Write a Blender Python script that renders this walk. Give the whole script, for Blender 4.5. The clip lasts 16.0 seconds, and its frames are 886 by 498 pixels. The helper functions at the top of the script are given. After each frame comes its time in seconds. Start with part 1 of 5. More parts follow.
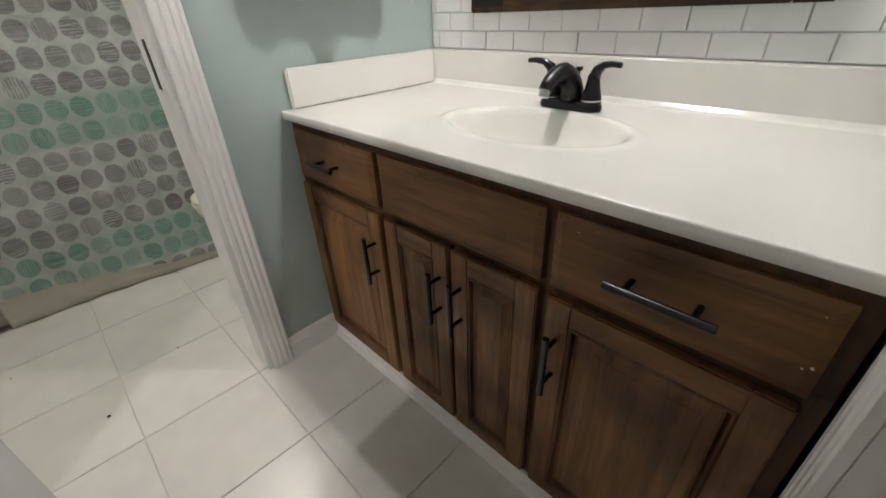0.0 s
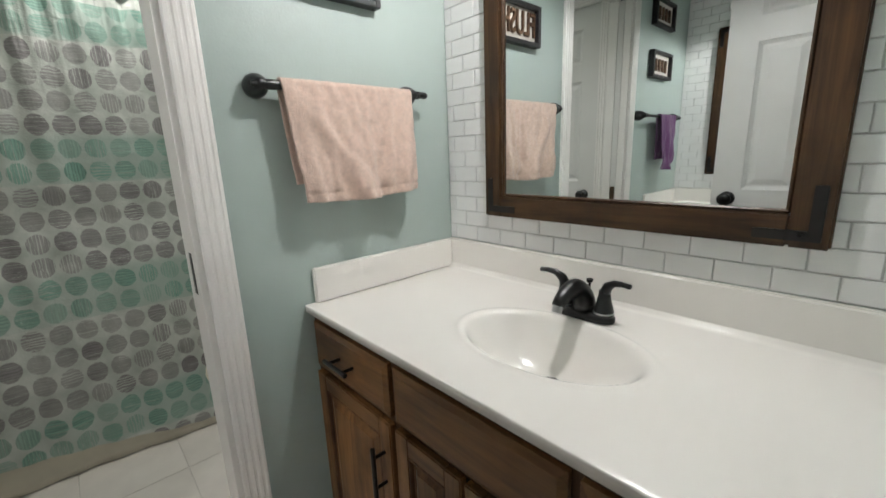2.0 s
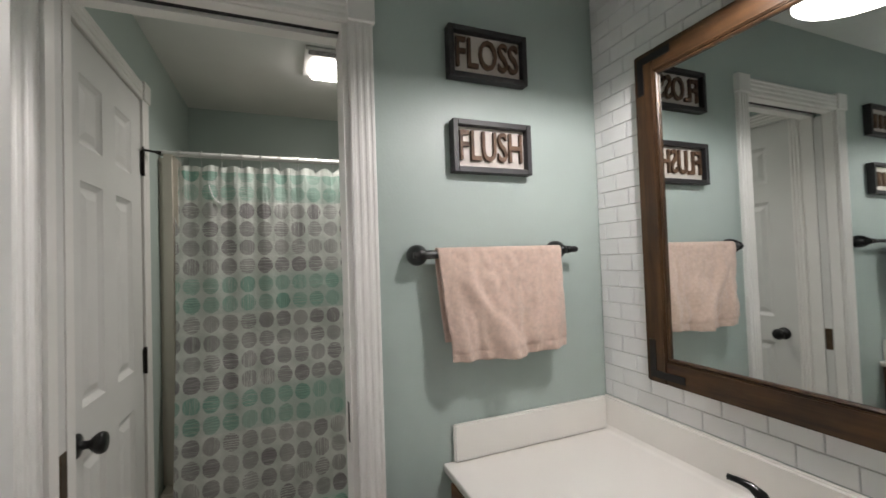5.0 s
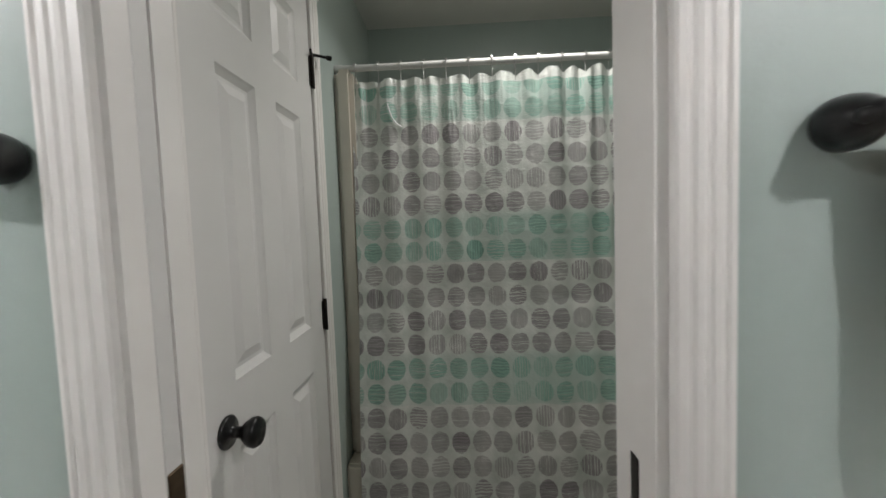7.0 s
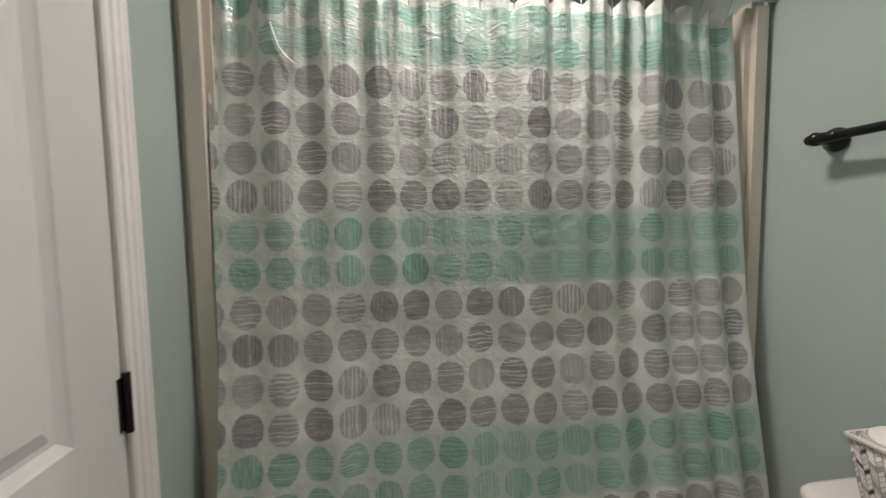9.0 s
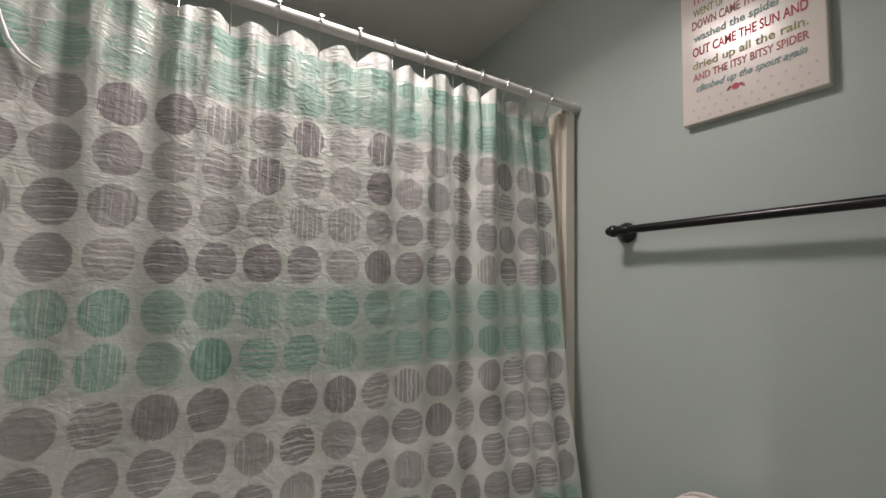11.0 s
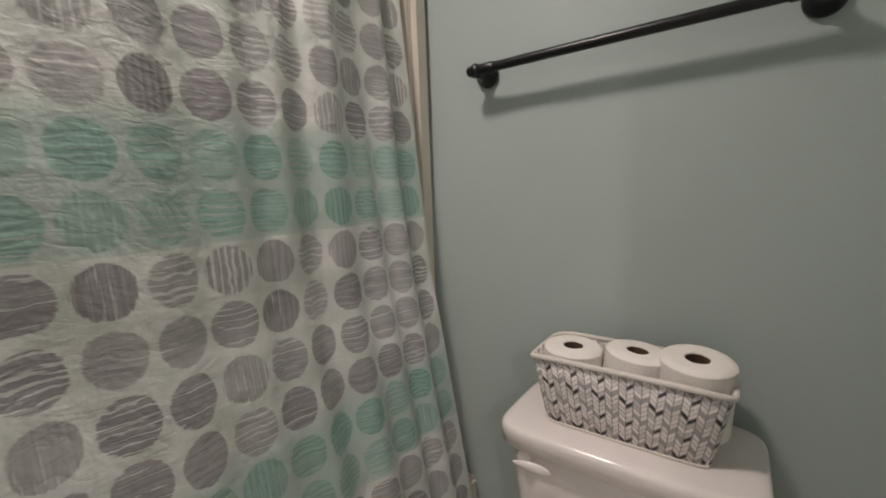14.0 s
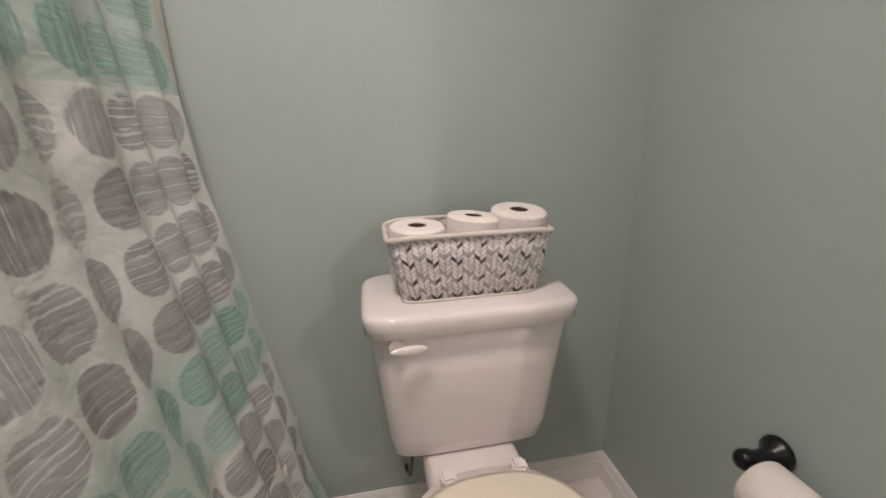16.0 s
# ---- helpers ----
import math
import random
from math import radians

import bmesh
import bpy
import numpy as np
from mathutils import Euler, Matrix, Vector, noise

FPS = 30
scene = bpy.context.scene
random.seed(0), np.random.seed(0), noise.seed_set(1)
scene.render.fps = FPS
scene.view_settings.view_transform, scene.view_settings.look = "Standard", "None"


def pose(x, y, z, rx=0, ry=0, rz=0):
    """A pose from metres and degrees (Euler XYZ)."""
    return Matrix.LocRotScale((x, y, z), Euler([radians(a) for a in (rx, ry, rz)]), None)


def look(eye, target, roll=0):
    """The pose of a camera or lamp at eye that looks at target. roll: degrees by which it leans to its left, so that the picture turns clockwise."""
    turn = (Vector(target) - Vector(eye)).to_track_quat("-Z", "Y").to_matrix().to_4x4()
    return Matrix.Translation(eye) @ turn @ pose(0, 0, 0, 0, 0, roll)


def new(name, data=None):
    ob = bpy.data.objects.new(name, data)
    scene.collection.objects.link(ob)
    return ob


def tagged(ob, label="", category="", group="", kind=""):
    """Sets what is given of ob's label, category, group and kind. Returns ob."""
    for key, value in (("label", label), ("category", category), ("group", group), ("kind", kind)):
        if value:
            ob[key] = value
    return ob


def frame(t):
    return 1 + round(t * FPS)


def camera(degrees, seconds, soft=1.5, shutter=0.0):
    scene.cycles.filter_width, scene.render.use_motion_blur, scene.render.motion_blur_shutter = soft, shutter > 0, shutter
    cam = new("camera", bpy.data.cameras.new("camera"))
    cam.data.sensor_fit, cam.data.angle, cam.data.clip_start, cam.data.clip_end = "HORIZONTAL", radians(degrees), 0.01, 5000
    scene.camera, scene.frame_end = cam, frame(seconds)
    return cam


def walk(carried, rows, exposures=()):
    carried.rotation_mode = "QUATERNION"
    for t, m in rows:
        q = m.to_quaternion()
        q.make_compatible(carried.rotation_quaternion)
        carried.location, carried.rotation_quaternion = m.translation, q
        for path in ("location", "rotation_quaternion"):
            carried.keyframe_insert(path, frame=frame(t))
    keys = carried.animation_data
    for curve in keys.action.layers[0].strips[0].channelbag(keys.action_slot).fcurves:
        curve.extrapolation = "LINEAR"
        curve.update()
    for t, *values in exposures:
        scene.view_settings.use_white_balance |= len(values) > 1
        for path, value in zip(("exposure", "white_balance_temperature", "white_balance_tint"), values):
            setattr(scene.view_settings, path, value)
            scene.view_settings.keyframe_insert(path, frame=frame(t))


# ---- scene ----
cam = camera(94.9, 16.0, soft=1.5, shutter=0.3)
PATH = [
    (0, (0.175, 0.311, 1.024), (1.364, 1.552, 0.0), -2.8),
    (0.5, (0.188, 0.321, 1.054), (1.408, 1.62, 0.147), -2.9),
    (1, (0.208, 0.335, 1.1), (1.463, 1.693, 0.335), -2.9),
    (1.5, (0.221, 0.347, 1.159), (1.507, 1.755, 0.556), -2.5),
    (2, (0.227, 0.351, 1.201), (1.535, 1.796, 0.75), -2.2),
    (2.5, (0.228, 0.352, 1.261), (1.547, 1.824, 0.952), -2.1),
    (3, (0.217, 0.352, 1.3), (1.539, 1.845, 1.14), -1.8),
    (3.2, (0.204, 0.355, 1.312), (1.528, 1.852, 1.22), -1.6),
    (5.3, (0.265, 0.365, 1.367), (0.884, 2.266, 1.409), -1.9),
    (5.5, (0.258, 0.408, 1.357), (0.798, 2.333, 1.385), -1.8),
    (5.9, (0.234, 0.545, 1.348), (0.567, 2.517, 1.321), -1.9),
    (6, (0.227, 0.584, 1.336), (0.523, 2.562, 1.314), -2.0),
    (6.5, (0.187, 0.771, 1.324), (0.275, 2.767, 1.241), -2.1),
    (7, (0.208, 0.98, 1.292), (0.123, 2.974, 1.17), -2.1),
    (7.5, (0.206, 1.175, 1.295), (0.05, 3.163, 1.137), -1.9),
    (8, (0.214, 1.311, 1.303), (0.081, 3.298, 1.119), -1.8),
    (8.5, (0.201, 1.44, 1.327), (0.236, 3.429, 1.127), -1.3),
    (9, (0.193, 1.55, 1.309), (0.473, 3.525, 1.164), -0.9),
    (9.5, (0.201, 1.62, 1.293), (0.748, 3.542, 1.217), -0.4),
    (10, (0.235, 1.663, 1.299), (1.015, 3.504, 1.293), 0.3),
    (10.2, (0.249, 1.67, 1.309), (1.092, 3.484, 1.337), 0.5),
    (12.3, (0.229, 1.678, 1.38), (1.375, 3.305, 1.572), 0.7),
    (12.5, (0.235, 1.682, 1.372), (1.4, 3.3, 1.524), 0.5),
    (13, (0.285, 1.72, 1.301), (1.518, 3.294, 1.349), -1.3),
    (13.5, (0.336, 1.786, 1.255), (1.703, 3.242, 1.144), -2.2),
    (14, (0.344, 1.881, 1.216), (1.949, 3.038, 0.924), -2.0),
    (14.5, (0.373, 1.986, 1.192), (2.141, 2.804, 0.748), -2.5),
    (15, (0.373, 2.124, 1.21), (2.228, 2.564, 0.603), -2.9),
    (15.5, (0.361, 2.181, 1.188), (2.235, 2.262, 0.494), -2.8),
    (16, (0.338, 2.224, 1.102), (2.208, 1.874, 0.485), -1.1),
]
walk(cam, [(t, look(eye, target, roll)) for t, eye, target, roll in PATH],
     [(0, 0.3, 6500, 10), (1, 0.2, 6450, 9), (2, 0.05, 6350, 8), (3, -0.1, 6350, 8), (5.5, -0.2, 6550, 13), (6, -0.25, 6500, 13), (6.5, -0.28, 6350, 8), (7, -0.14, 6350, 12), (8, 0.13, 6500, 10), (9, 0.25, 6600, 17),
      (10, 0.2, 6650, 20), (12.5, 0.1, 6700, 25), (13.5, 0.12, 6750, 22), (14.5, 0.36, 6800, 22), (15.5, 0.64, 6850, 25), (16, 0.62, 6900, 26)])

# ---- large lights and exposure ----
world = bpy.data.worlds.new("world")
scene.world = world
world.use_nodes = True
world.node_tree.nodes["Background"].inputs[0].default_value = (0.5, 0.5, 0.5, 1)
world.node_tree.nodes["Background"].inputs[1].default_value = 0.02
scene.view_settings.exposure = 0.0

BULB_W, BULB_COLOUR = 17.0, (1.0, 0.97, 0.945)
FAN_W, FAN_GLOW, FAN_COLOUR = 6.7, 17.0, (0.98, 0.94, 0.87)

# plan
RX, LX = 1.258, -1.058          # side walls of the vanity room
MID = (RX + LX) / 2             # the two vanities face each other about this plane
TY0, TY1 = 1.434, 1.549         # the wall with the towel bars, both faces
DL, DR, DH = -0.185, 0.421, 1.995   # doorway to the toilet room
SY = 0.205                      # entrance wall
CEIL = 2.345
CX = -0.25                      # closet side of the toilet room
BY = 3.21                       # wall behind the tub
TUB_Y = 2.44
LAMP = (0.99, 0.824, 1.975)
RIM = 1.943                     # lower edge of the barn shades

for sx in (LAMP[0], 2 * MID - LAMP[0]):
    lamp = bpy.data.lights.new("vanity_bulb_light", "POINT")
    lamp.energy, lamp.color, lamp.shadow_soft_size = BULB_W, BULB_COLOUR, 0.022
    lob = new("vanity_bulb_light", lamp)
    lob.location = (sx, LAMP[1], LAMP[2])

fan_lamp = bpy.data.lights.new("fan_lamp_light", "AREA")
fan_lamp.shape, fan_lamp.size, fan_lamp.size_y = "RECTANGLE", 0.16, 0.19
fan_lamp.spread = radians(146)
fan_lamp.energy, fan_lamp.color = FAN_W, FAN_COLOUR
lob = new("fan_lamp_light", fan_lamp)
lob.location = (0.492, 2.41, CEIL - 0.043)


# ---- materials ----
def material(name, colour, rough=0.5, metal=0.0, vary=0.06, scale=6.0, bump=0.0, bump_scale=200.0, colour2=None, coat=0.0, spec=0.5, per_piece=0.0):
    m = bpy.data.materials.new(name)
    m.use_nodes = True
    nt = m.node_tree
    n, l = nt.nodes, nt.links
    b = n["Principled BSDF"]
    b.inputs["Roughness"].default_value = rough
    b.inputs["Metallic"].default_value = metal
    b.inputs["Coat Weight"].default_value = coat
    b.inputs["Specular IOR Level"].default_value = spec
    tc = n.new("ShaderNodeTexCoord")
    n1 = n.new("ShaderNodeTexNoise")
    n1.inputs["Scale"].default_value = scale
    n1.inputs["Detail"].default_value = 6
    l.new(tc.outputs["Object"], n1.inputs["Vector"])
    ramp = n.new("ShaderNodeValToRGB")
    c2 = colour2 or tuple(max(0, c * (1 - vary * 2)) for c in colour)
    ramp.color_ramp.elements[0].position, ramp.color_ramp.elements[1].position = 0.3, 0.7
    ramp.color_ramp.elements[0].color = (*c2, 1)
    ramp.color_ramp.elements[1].color = (*colour, 1)
    l.new(n1.outputs["Fac"], ramp.inputs["Fac"])
    out = ramp.outputs["Color"]
    if per_piece:
        oi = n.new("ShaderNodeObjectInfo")
        mr = n.new("ShaderNodeMapRange")
        mr.inputs["To Min"].default_value, mr.inputs["To Max"].default_value = 1 - per_piece, 1 + per_piece * 0.3
        l.new(oi.outputs["Random"], mr.inputs["Value"])
        mul = n.new("ShaderNodeVectorMath")
        mul.operation = "SCALE"
        l.new(out, mul.inputs[0])
        l.new(mr.outputs[0], mul.inputs["Scale"])
        out = mul.outputs[0]
    l.new(out, b.inputs["Base Color"])
    n2 = n.new("ShaderNodeTexNoise")
    n2.inputs["Scale"].default_value = bump_scale
    n2.inputs["Detail"].default_value = 4
    l.new(tc.outputs["Object"], n2.inputs["Vector"])
    rr = n.new("ShaderNodeMapRange")
    rr.inputs["To Min"].default_value, rr.inputs["To Max"].default_value = max(0.02, rough - 0.06), min(1, rough + 0.06)
    l.new(n1.outputs["Fac"], rr.inputs["Value"])
    l.new(rr.outputs[0], b.inputs["Roughness"])
    if bump:
        bp = n.new("ShaderNodeBump")
        bp.inputs["Strength"].default_value = bump
        bp.inputs["Distance"].default_value = 0.004
        l.new(n2.outputs["Fac"], bp.inputs["Height"])
        l.new(bp.outputs[0], b.inputs["Normal"])
    return m


def wood(name, dark, light, axis, rough=0.42, streak=30.0):
    """Stained wood: long grain along one axis, blotchy stain, darker patches."""
    m = bpy.data.materials.new(name)
    m.use_nodes = True
    nt = m.node_tree
    n, l = nt.nodes, nt.links
    b = n["Principled BSDF"]
    tc = n.new("ShaderNodeTexCoord")
    mp = n.new("ShaderNodeMapping")
    s = [streak, streak, streak]
    s[axis] = streak * 0.07
    mp.inputs["Scale"].default_value = s
    l.new(tc.outputs["Object"], mp.inputs["Vector"])
    g = n.new("ShaderNodeTexNoise")
    g.inputs["Scale"].default_value = 1.6
    g.inputs["Detail"].default_value = 9
    g.inputs["Roughness"].default_value = 0.62
    g.inputs["Distortion"].default_value = 0.5
    l.new(mp.outputs[0], g.inputs["Vector"])
    blot = n.new("ShaderNodeTexNoise")
    blot.inputs["Scale"].default_value = 5.0
    blot.inputs["Detail"].default_value = 4
    l.new(tc.outputs["Object"], blot.inputs["Vector"])
    ramp = n.new("ShaderNodeValToRGB")
    ramp.color_ramp.elements[0].position, ramp.color_ramp.elements[1].position = 0.33, 0.68
    ramp.color_ramp.elements[0].color, ramp.color_ramp.elements[1].color = (*dark, 1), (*light, 1)
    l.new(g.outputs["Fac"], ramp.inputs["Fac"])
    r2 = n.new("ShaderNodeValToRGB")
    r2.color_ramp.elements[0].position, r2.color_ramp.elements[1].position = 0.34, 0.52
    r2.color_ramp.elements[0].color, r2.color_ramp.elements[1].color = (0.42, 0.37, 0.34, 1), (1, 1, 1, 1)
    l.new(blot.outputs["Fac"], r2.inputs["Fac"])
    mix = n.new("ShaderNodeMix")
    mix.data_type, mix.blend_type = "RGBA", "MULTIPLY"
    mix.inputs[0].default_value = 1.0
    l.new(ramp.outputs[0], mix.inputs[6])
    l.new(r2.outputs[0], mix.inputs[7])
    l.new(mix.outputs[2], b.inputs["Base Color"])
    b.inputs["Roughness"].default_value = rough
    b.inputs["Specular IOR Level"].default_value = 0.35
    bp = n.new("ShaderNodeBump")
    bp.inputs["Strength"].default_value = 0.12
    bp.inputs["Distance"].default_value = 0.002
    l.new(g.outputs["Fac"], bp.inputs["Height"])
    l.new(bp.outputs[0], b.inputs["Normal"])
    return m


MINT = material("mint_wall_paint", (0.404, 0.475, 0.446), 0.45, vary=0.03, scale=2.5, bump=0.10, bump_scale=160)
WHITE_TRIM = material("white_trim_paint", (0.87, 0.845, 0.815), 0.38, vary=0.04, scale=5, bump=0.04, bump_scale=60)
WHITE_DOOR = material("white_door_paint", (0.72, 0.71, 0.69), 0.42, vary=0.03, scale=4, bump=0.05, bump_scale=120)
CEILING = material("ceiling_paint", (0.72, 0.73, 0.71), 0.8, vary=0.04, scale=3, bump=0.25, bump_scale=90)
FLOOR_TILE = material("cream_floor_tile", (0.78, 0.74, 0.69), 0.3, vary=0.05, scale=9, bump=0.03, bump_scale=40, per_piece=0.06)
GROUT = material("grey_grout", (0.73, 0.70, 0.65), 0.85, vary=0.12, scale=18, bump=0.2)
WALL_TILE = material("white_wall_tile", (0.80, 0.80, 0.79), 0.22, vary=0.02, scale=10, bump=0.02, bump_scale=30, per_piece=0.04)
WALL_GROUT = material("pale_wall_grout", (0.75, 0.745, 0.73), 0.8, vary=0.08, scale=25, bump=0.15)
MARBLE = material("white_cultured_marble", (0.868, 0.838, 0.792), 0.2, vary=0.012, scale=3.5, coat=0.3)
WOOD_V = wood("brown_stain_upright", (0.100, 0.045, 0.0145), (0.250, 0.116, 0.037), 2, 0.48)
WOOD_H = wood("brown_stain_level", (0.090, 0.041, 0.013), (0.205, 0.095, 0.030), 1, 0.48)
FACE = wood("dark_glazed_face_frame", (0.040, 0.018, 0.007), (0.105, 0.048, 0.017), 2, 0.5)
FRAME_V = wood("mirror_frame_stain_upright", (0.021, 0.0105, 0.0048), (0.080, 0.040, 0.0165), 2, 0.35)
FRAME_H = wood("mirror_frame_stain_level", (0.021, 0.0105, 0.0048), (0.080, 0.040, 0.0165), 1, 0.35)
BEAD = wood("worn_bead_stain", (0.055, 0.024, 0.009), (0.19, 0.085, 0.03), 2)
DARK_WOOD = material("dark_stain_edge", (0.042, 0.020, 0.009), 0.5, vary=0.2, scale=12)
BLACK = material("black_metal", (0.009, 0.009, 0.0095), 0.30, 0.2, vary=0.2, scale=30, bump=0.03)
BRONZE = material("oil_rubbed_bronze", (0.03, 0.022, 0.018), 0.35, 0.6, vary=0.25, scale=25, bump=0.03)
BRASS_PLATE = material("aged_brass_plate", (0.16, 0.11, 0.07), 0.4, 0.8, vary=0.2, scale=40)
CHROME = material("brushed_chrome", (0.62, 0.62, 0.62), 0.32, 1.0, vary=0.05, scale=40)
ROD = material("white_rod_enamel", (0.68, 0.68, 0.66), 0.3, vary=0.04, scale=12)
PORCELAIN = material("white_porcelain", (0.80, 0.745, 0.71), 0.12, vary=0.01, scale=3, coat=0.4)
SEAT = material("cream_plastic_seat", (0.78, 0.72, 0.58), 0.3, vary=0.03, scale=8)
FIBREGLASS = material("almond_fibreglass", (0.66, 0.61, 0.53), 0.3, vary=0.05, scale=6)
VINYL = material("almond_vinyl", (0.74, 0.69, 0.58), 0.35, vary=0.08, scale=7, bump=0.15, bump_scale=25)
PAPER = material("white_tissue_paper", (0.84, 0.79, 0.735), 0.95, vary=0.03, scale=30, bump=0.3, bump_scale=150)
CARD = material("brown_cardboard_core", (0.11, 0.068, 0.045), 0.9, vary=0.1, scale=40)
LINER = material("cream_basket_liner", (0.72, 0.67, 0.61), 0.9, vary=0.05, scale=20, bump=0.3, bump_scale=300)
# near-black for the shade inside slots and track recess; also colours the crumbs
DARK = material("dark_slot_shade_and_crumb", (0.02, 0.02, 0.02), 0.9)
BOARD = material("whitewashed_board", (0.68, 0.62, 0.57), 0.7, vary=0.08, scale=14, bump=0.1, bump_scale=60)
LETTER = wood("brown_letter_wood", (0.06, 0.032, 0.018), (0.17, 0.095, 0.055), 0, 0.6)
SIGN_BLACK = material("black_sign_frame", (0.016, 0.014, 0.016), 0.5, vary=0.15, scale=20, bump=0.08)
CANVAS = material("cream_canvas", (0.74, 0.68, 0.63), 0.22, vary=0.03, scale=9, bump=0.015, bump_scale=500)
SHADE_OUT = material("black_enamel_shade", (0.02, 0.02, 0.022), 0.3, vary=0.1, scale=10)
SHADE_IN = material("white_enamel_shade", (0.85, 0.85, 0.85), 0.4, vary=0.01, scale=10)
HALL = material("hall_paint", (0.55, 0.53, 0.50), 0.7, vary=0.04, scale=3)


def towel_material(name, colour):
    m = material(name, colour, 0.95, vary=0.09, scale=85, bump=1.0, bump_scale=300)
    b = m.node_tree.nodes["Principled BSDF"]
    b.inputs["Sheen Weight"].default_value = 0.25
    b.inputs["Sheen Roughness"].default_value = 0.6
    return m


PINK = towel_material("pink_terry", (0.70, 0.515, 0.425))
PURPLE = towel_material("purple_terry", (0.13, 0.035, 0.14))


def glow(name, colour, strength):
    m = bpy.data.materials.new(name)
    m.use_nodes = True
    b = m.node_tree.nodes["Principled BSDF"]
    b.inputs["Base Color"].default_value = (0.8, 0.8, 0.8, 1)
    b.inputs["Emission Color"].default_value = (*colour, 1)
    b.inputs["Emission Strength"].default_value = strength
    return m


DIFFUSER = glow("lit_square_diffuser", FAN_COLOUR, FAN_GLOW)
BULB = glow("lit_bulb_glass", BULB_COLOUR, 25.0)

MIRROR = bpy.data.materials.new("mirror_silvering")
MIRROR.use_nodes = True
mb = MIRROR.node_tree.nodes["Principled BSDF"]
mb.inputs["Base Color"].default_value = (0.80, 0.83, 0.82, 1)
mb.inputs["Metallic"].default_value, mb.inputs["Roughness"].default_value = 1.0, 0.012


def curtain_material():
    """Printed curtain: rows of brushed dots, four grey rows then two sea-green ones."""
    m = bpy.data.materials.new("dotted_curtain_fabric")
    m.use_nodes = True
    nt = m.node_tree
    n, l = nt.nodes, nt.links
    b = n["Principled BSDF"]

    def math_(op, a, c=None, clamp=False):
        x = n.new("ShaderNodeMath")
        x.operation, x.use_clamp = op, clamp
        for i, v in enumerate((a, c)):
            if v is None:
                continue
            if isinstance(v, (int, float)):
                x.inputs[i].default_value = v
            else:
                l.new(v, x.inputs[i])
        return x.outputs[0]

    uv = n.new("ShaderNodeUVMap")
    uv.uv_map = "cloth"
    sep = n.new("ShaderNodeSeparateXYZ")
    l.new(uv.outputs[0], sep.inputs[0])
    u, v = sep.outputs[0], sep.outputs[1]
    wob = n.new("ShaderNodeTexNoise")
    wob.noise_dimensions = "2D"
    wob.inputs["Scale"].default_value = 2.3
    wob.inputs["Detail"].default_value = 3
    l.new(uv.outputs[0], wob.inputs["Vector"])
    wv = math_("MULTIPLY", math_("SUBTRACT", wob.outputs["Fac"], 0.5), 0.10)
    cu, cv = math_("FLOOR", u), math_("FLOOR", v)
    fu = math_("SUBTRACT", math_("FRACT", u), 0.5)
    fv = math_("SUBTRACT", math_("FRACT", v), 0.5)
    cell = n.new("ShaderNodeCombineXYZ")
    l.new(cu, cell.inputs[0])
    l.new(cv, cell.inputs[1])
    rnd = n.new("ShaderNodeTexWhiteNoise")
    rnd.noise_dimensions = "2D"
    l.new(cell.outputs[0], rnd.inputs["Vector"])
    rs = n.new("ShaderNodeSeparateColor")
    l.new(rnd.outputs["Color"], rs.inputs[0])
    r0, r1, r2 = rs.outputs[0], rs.outputs[1], rs.outputs[2]
    d = math_("POWER", math_("ADD", math_("POWER", math_("ABSOLUTE", fu), 2.1), math_("POWER", math_("ABSOLUTE", fv), 2.1)), 1 / 2.1)
    cloud = n.new("ShaderNodeTexNoise")
    cloud.inputs["Scale"].default_value = 0.9
    cloud.inputs["Detail"].default_value = 6
    l.new(uv.outputs[0], cloud.inputs["Vector"])
    cloud_fac = cloud.outputs["Fac"]
    # bristle streaks, level in most dots, upright in some
    st = n.new("ShaderNodeTexNoise")
    st.noise_dimensions = "2D"
    st.inputs["Scale"].default_value = 1.0
    st.inputs["Detail"].default_value = 3
    upright = math_("GREATER_THAN", r0, 0.72)
    wave = math_("MULTIPLY", math_("SUBTRACT", wob.outputs["Fac"], 0.5), 0.09)
    a_lv = math_("MULTIPLY", math_("ADD", v, wave), 26.0)
    a_up = math_("MULTIPLY", u, 26.0)
    sel = n.new("ShaderNodeMix")
    l.new(upright, sel.inputs[0])
    l.new(a_lv, sel.inputs[2])
    l.new(a_up, sel.inputs[3])
    sel2 = n.new("ShaderNodeMix")
    l.new(upright, sel2.inputs[0])
    l.new(math_("MULTIPLY", u, 0.45), sel2.inputs[2])
    l.new(math_("MULTIPLY", v, 0.45), sel2.inputs[3])
    vec = n.new("ShaderNodeCombineXYZ")
    l.new(sel.outputs[0], vec.inputs[0])
    l.new(sel2.outputs[0], vec.inputs[1])
    l.new(vec.outputs[0], st.inputs["Vector"])
    # the brush leaves the edge of each dot ragged
    d = math_("ADD", math_("ADD", d, wv), math_("MULTIPLY", math_("SUBTRACT", st.outputs["Fac"], 0.5), 0.085))
    dot = math_("MULTIPLY", math_("SUBTRACT", 0.44, d), 40.0, True)
    comb = math_("SINE", math_("ADD", math_("MULTIPLY", sel.outputs[0], 1.9), math_("MULTIPLY", wob.outputs["Fac"], 5.0)))
    brush = math_("ADD", math_("MULTIPLY", st.outputs["Fac"], 0.62), math_("ADD", math_("MULTIPLY", comb, 0.10), 0.19))
    line = math_("SUBTRACT", brush, math_("ADD", math_("MULTIPLY", r1, 0.17), 0.505))
    gap = math_("MULTIPLY", line, 22.0, True)
    ink = math_("SUBTRACT", 1.0, math_("MULTIPLY", gap, 0.85))
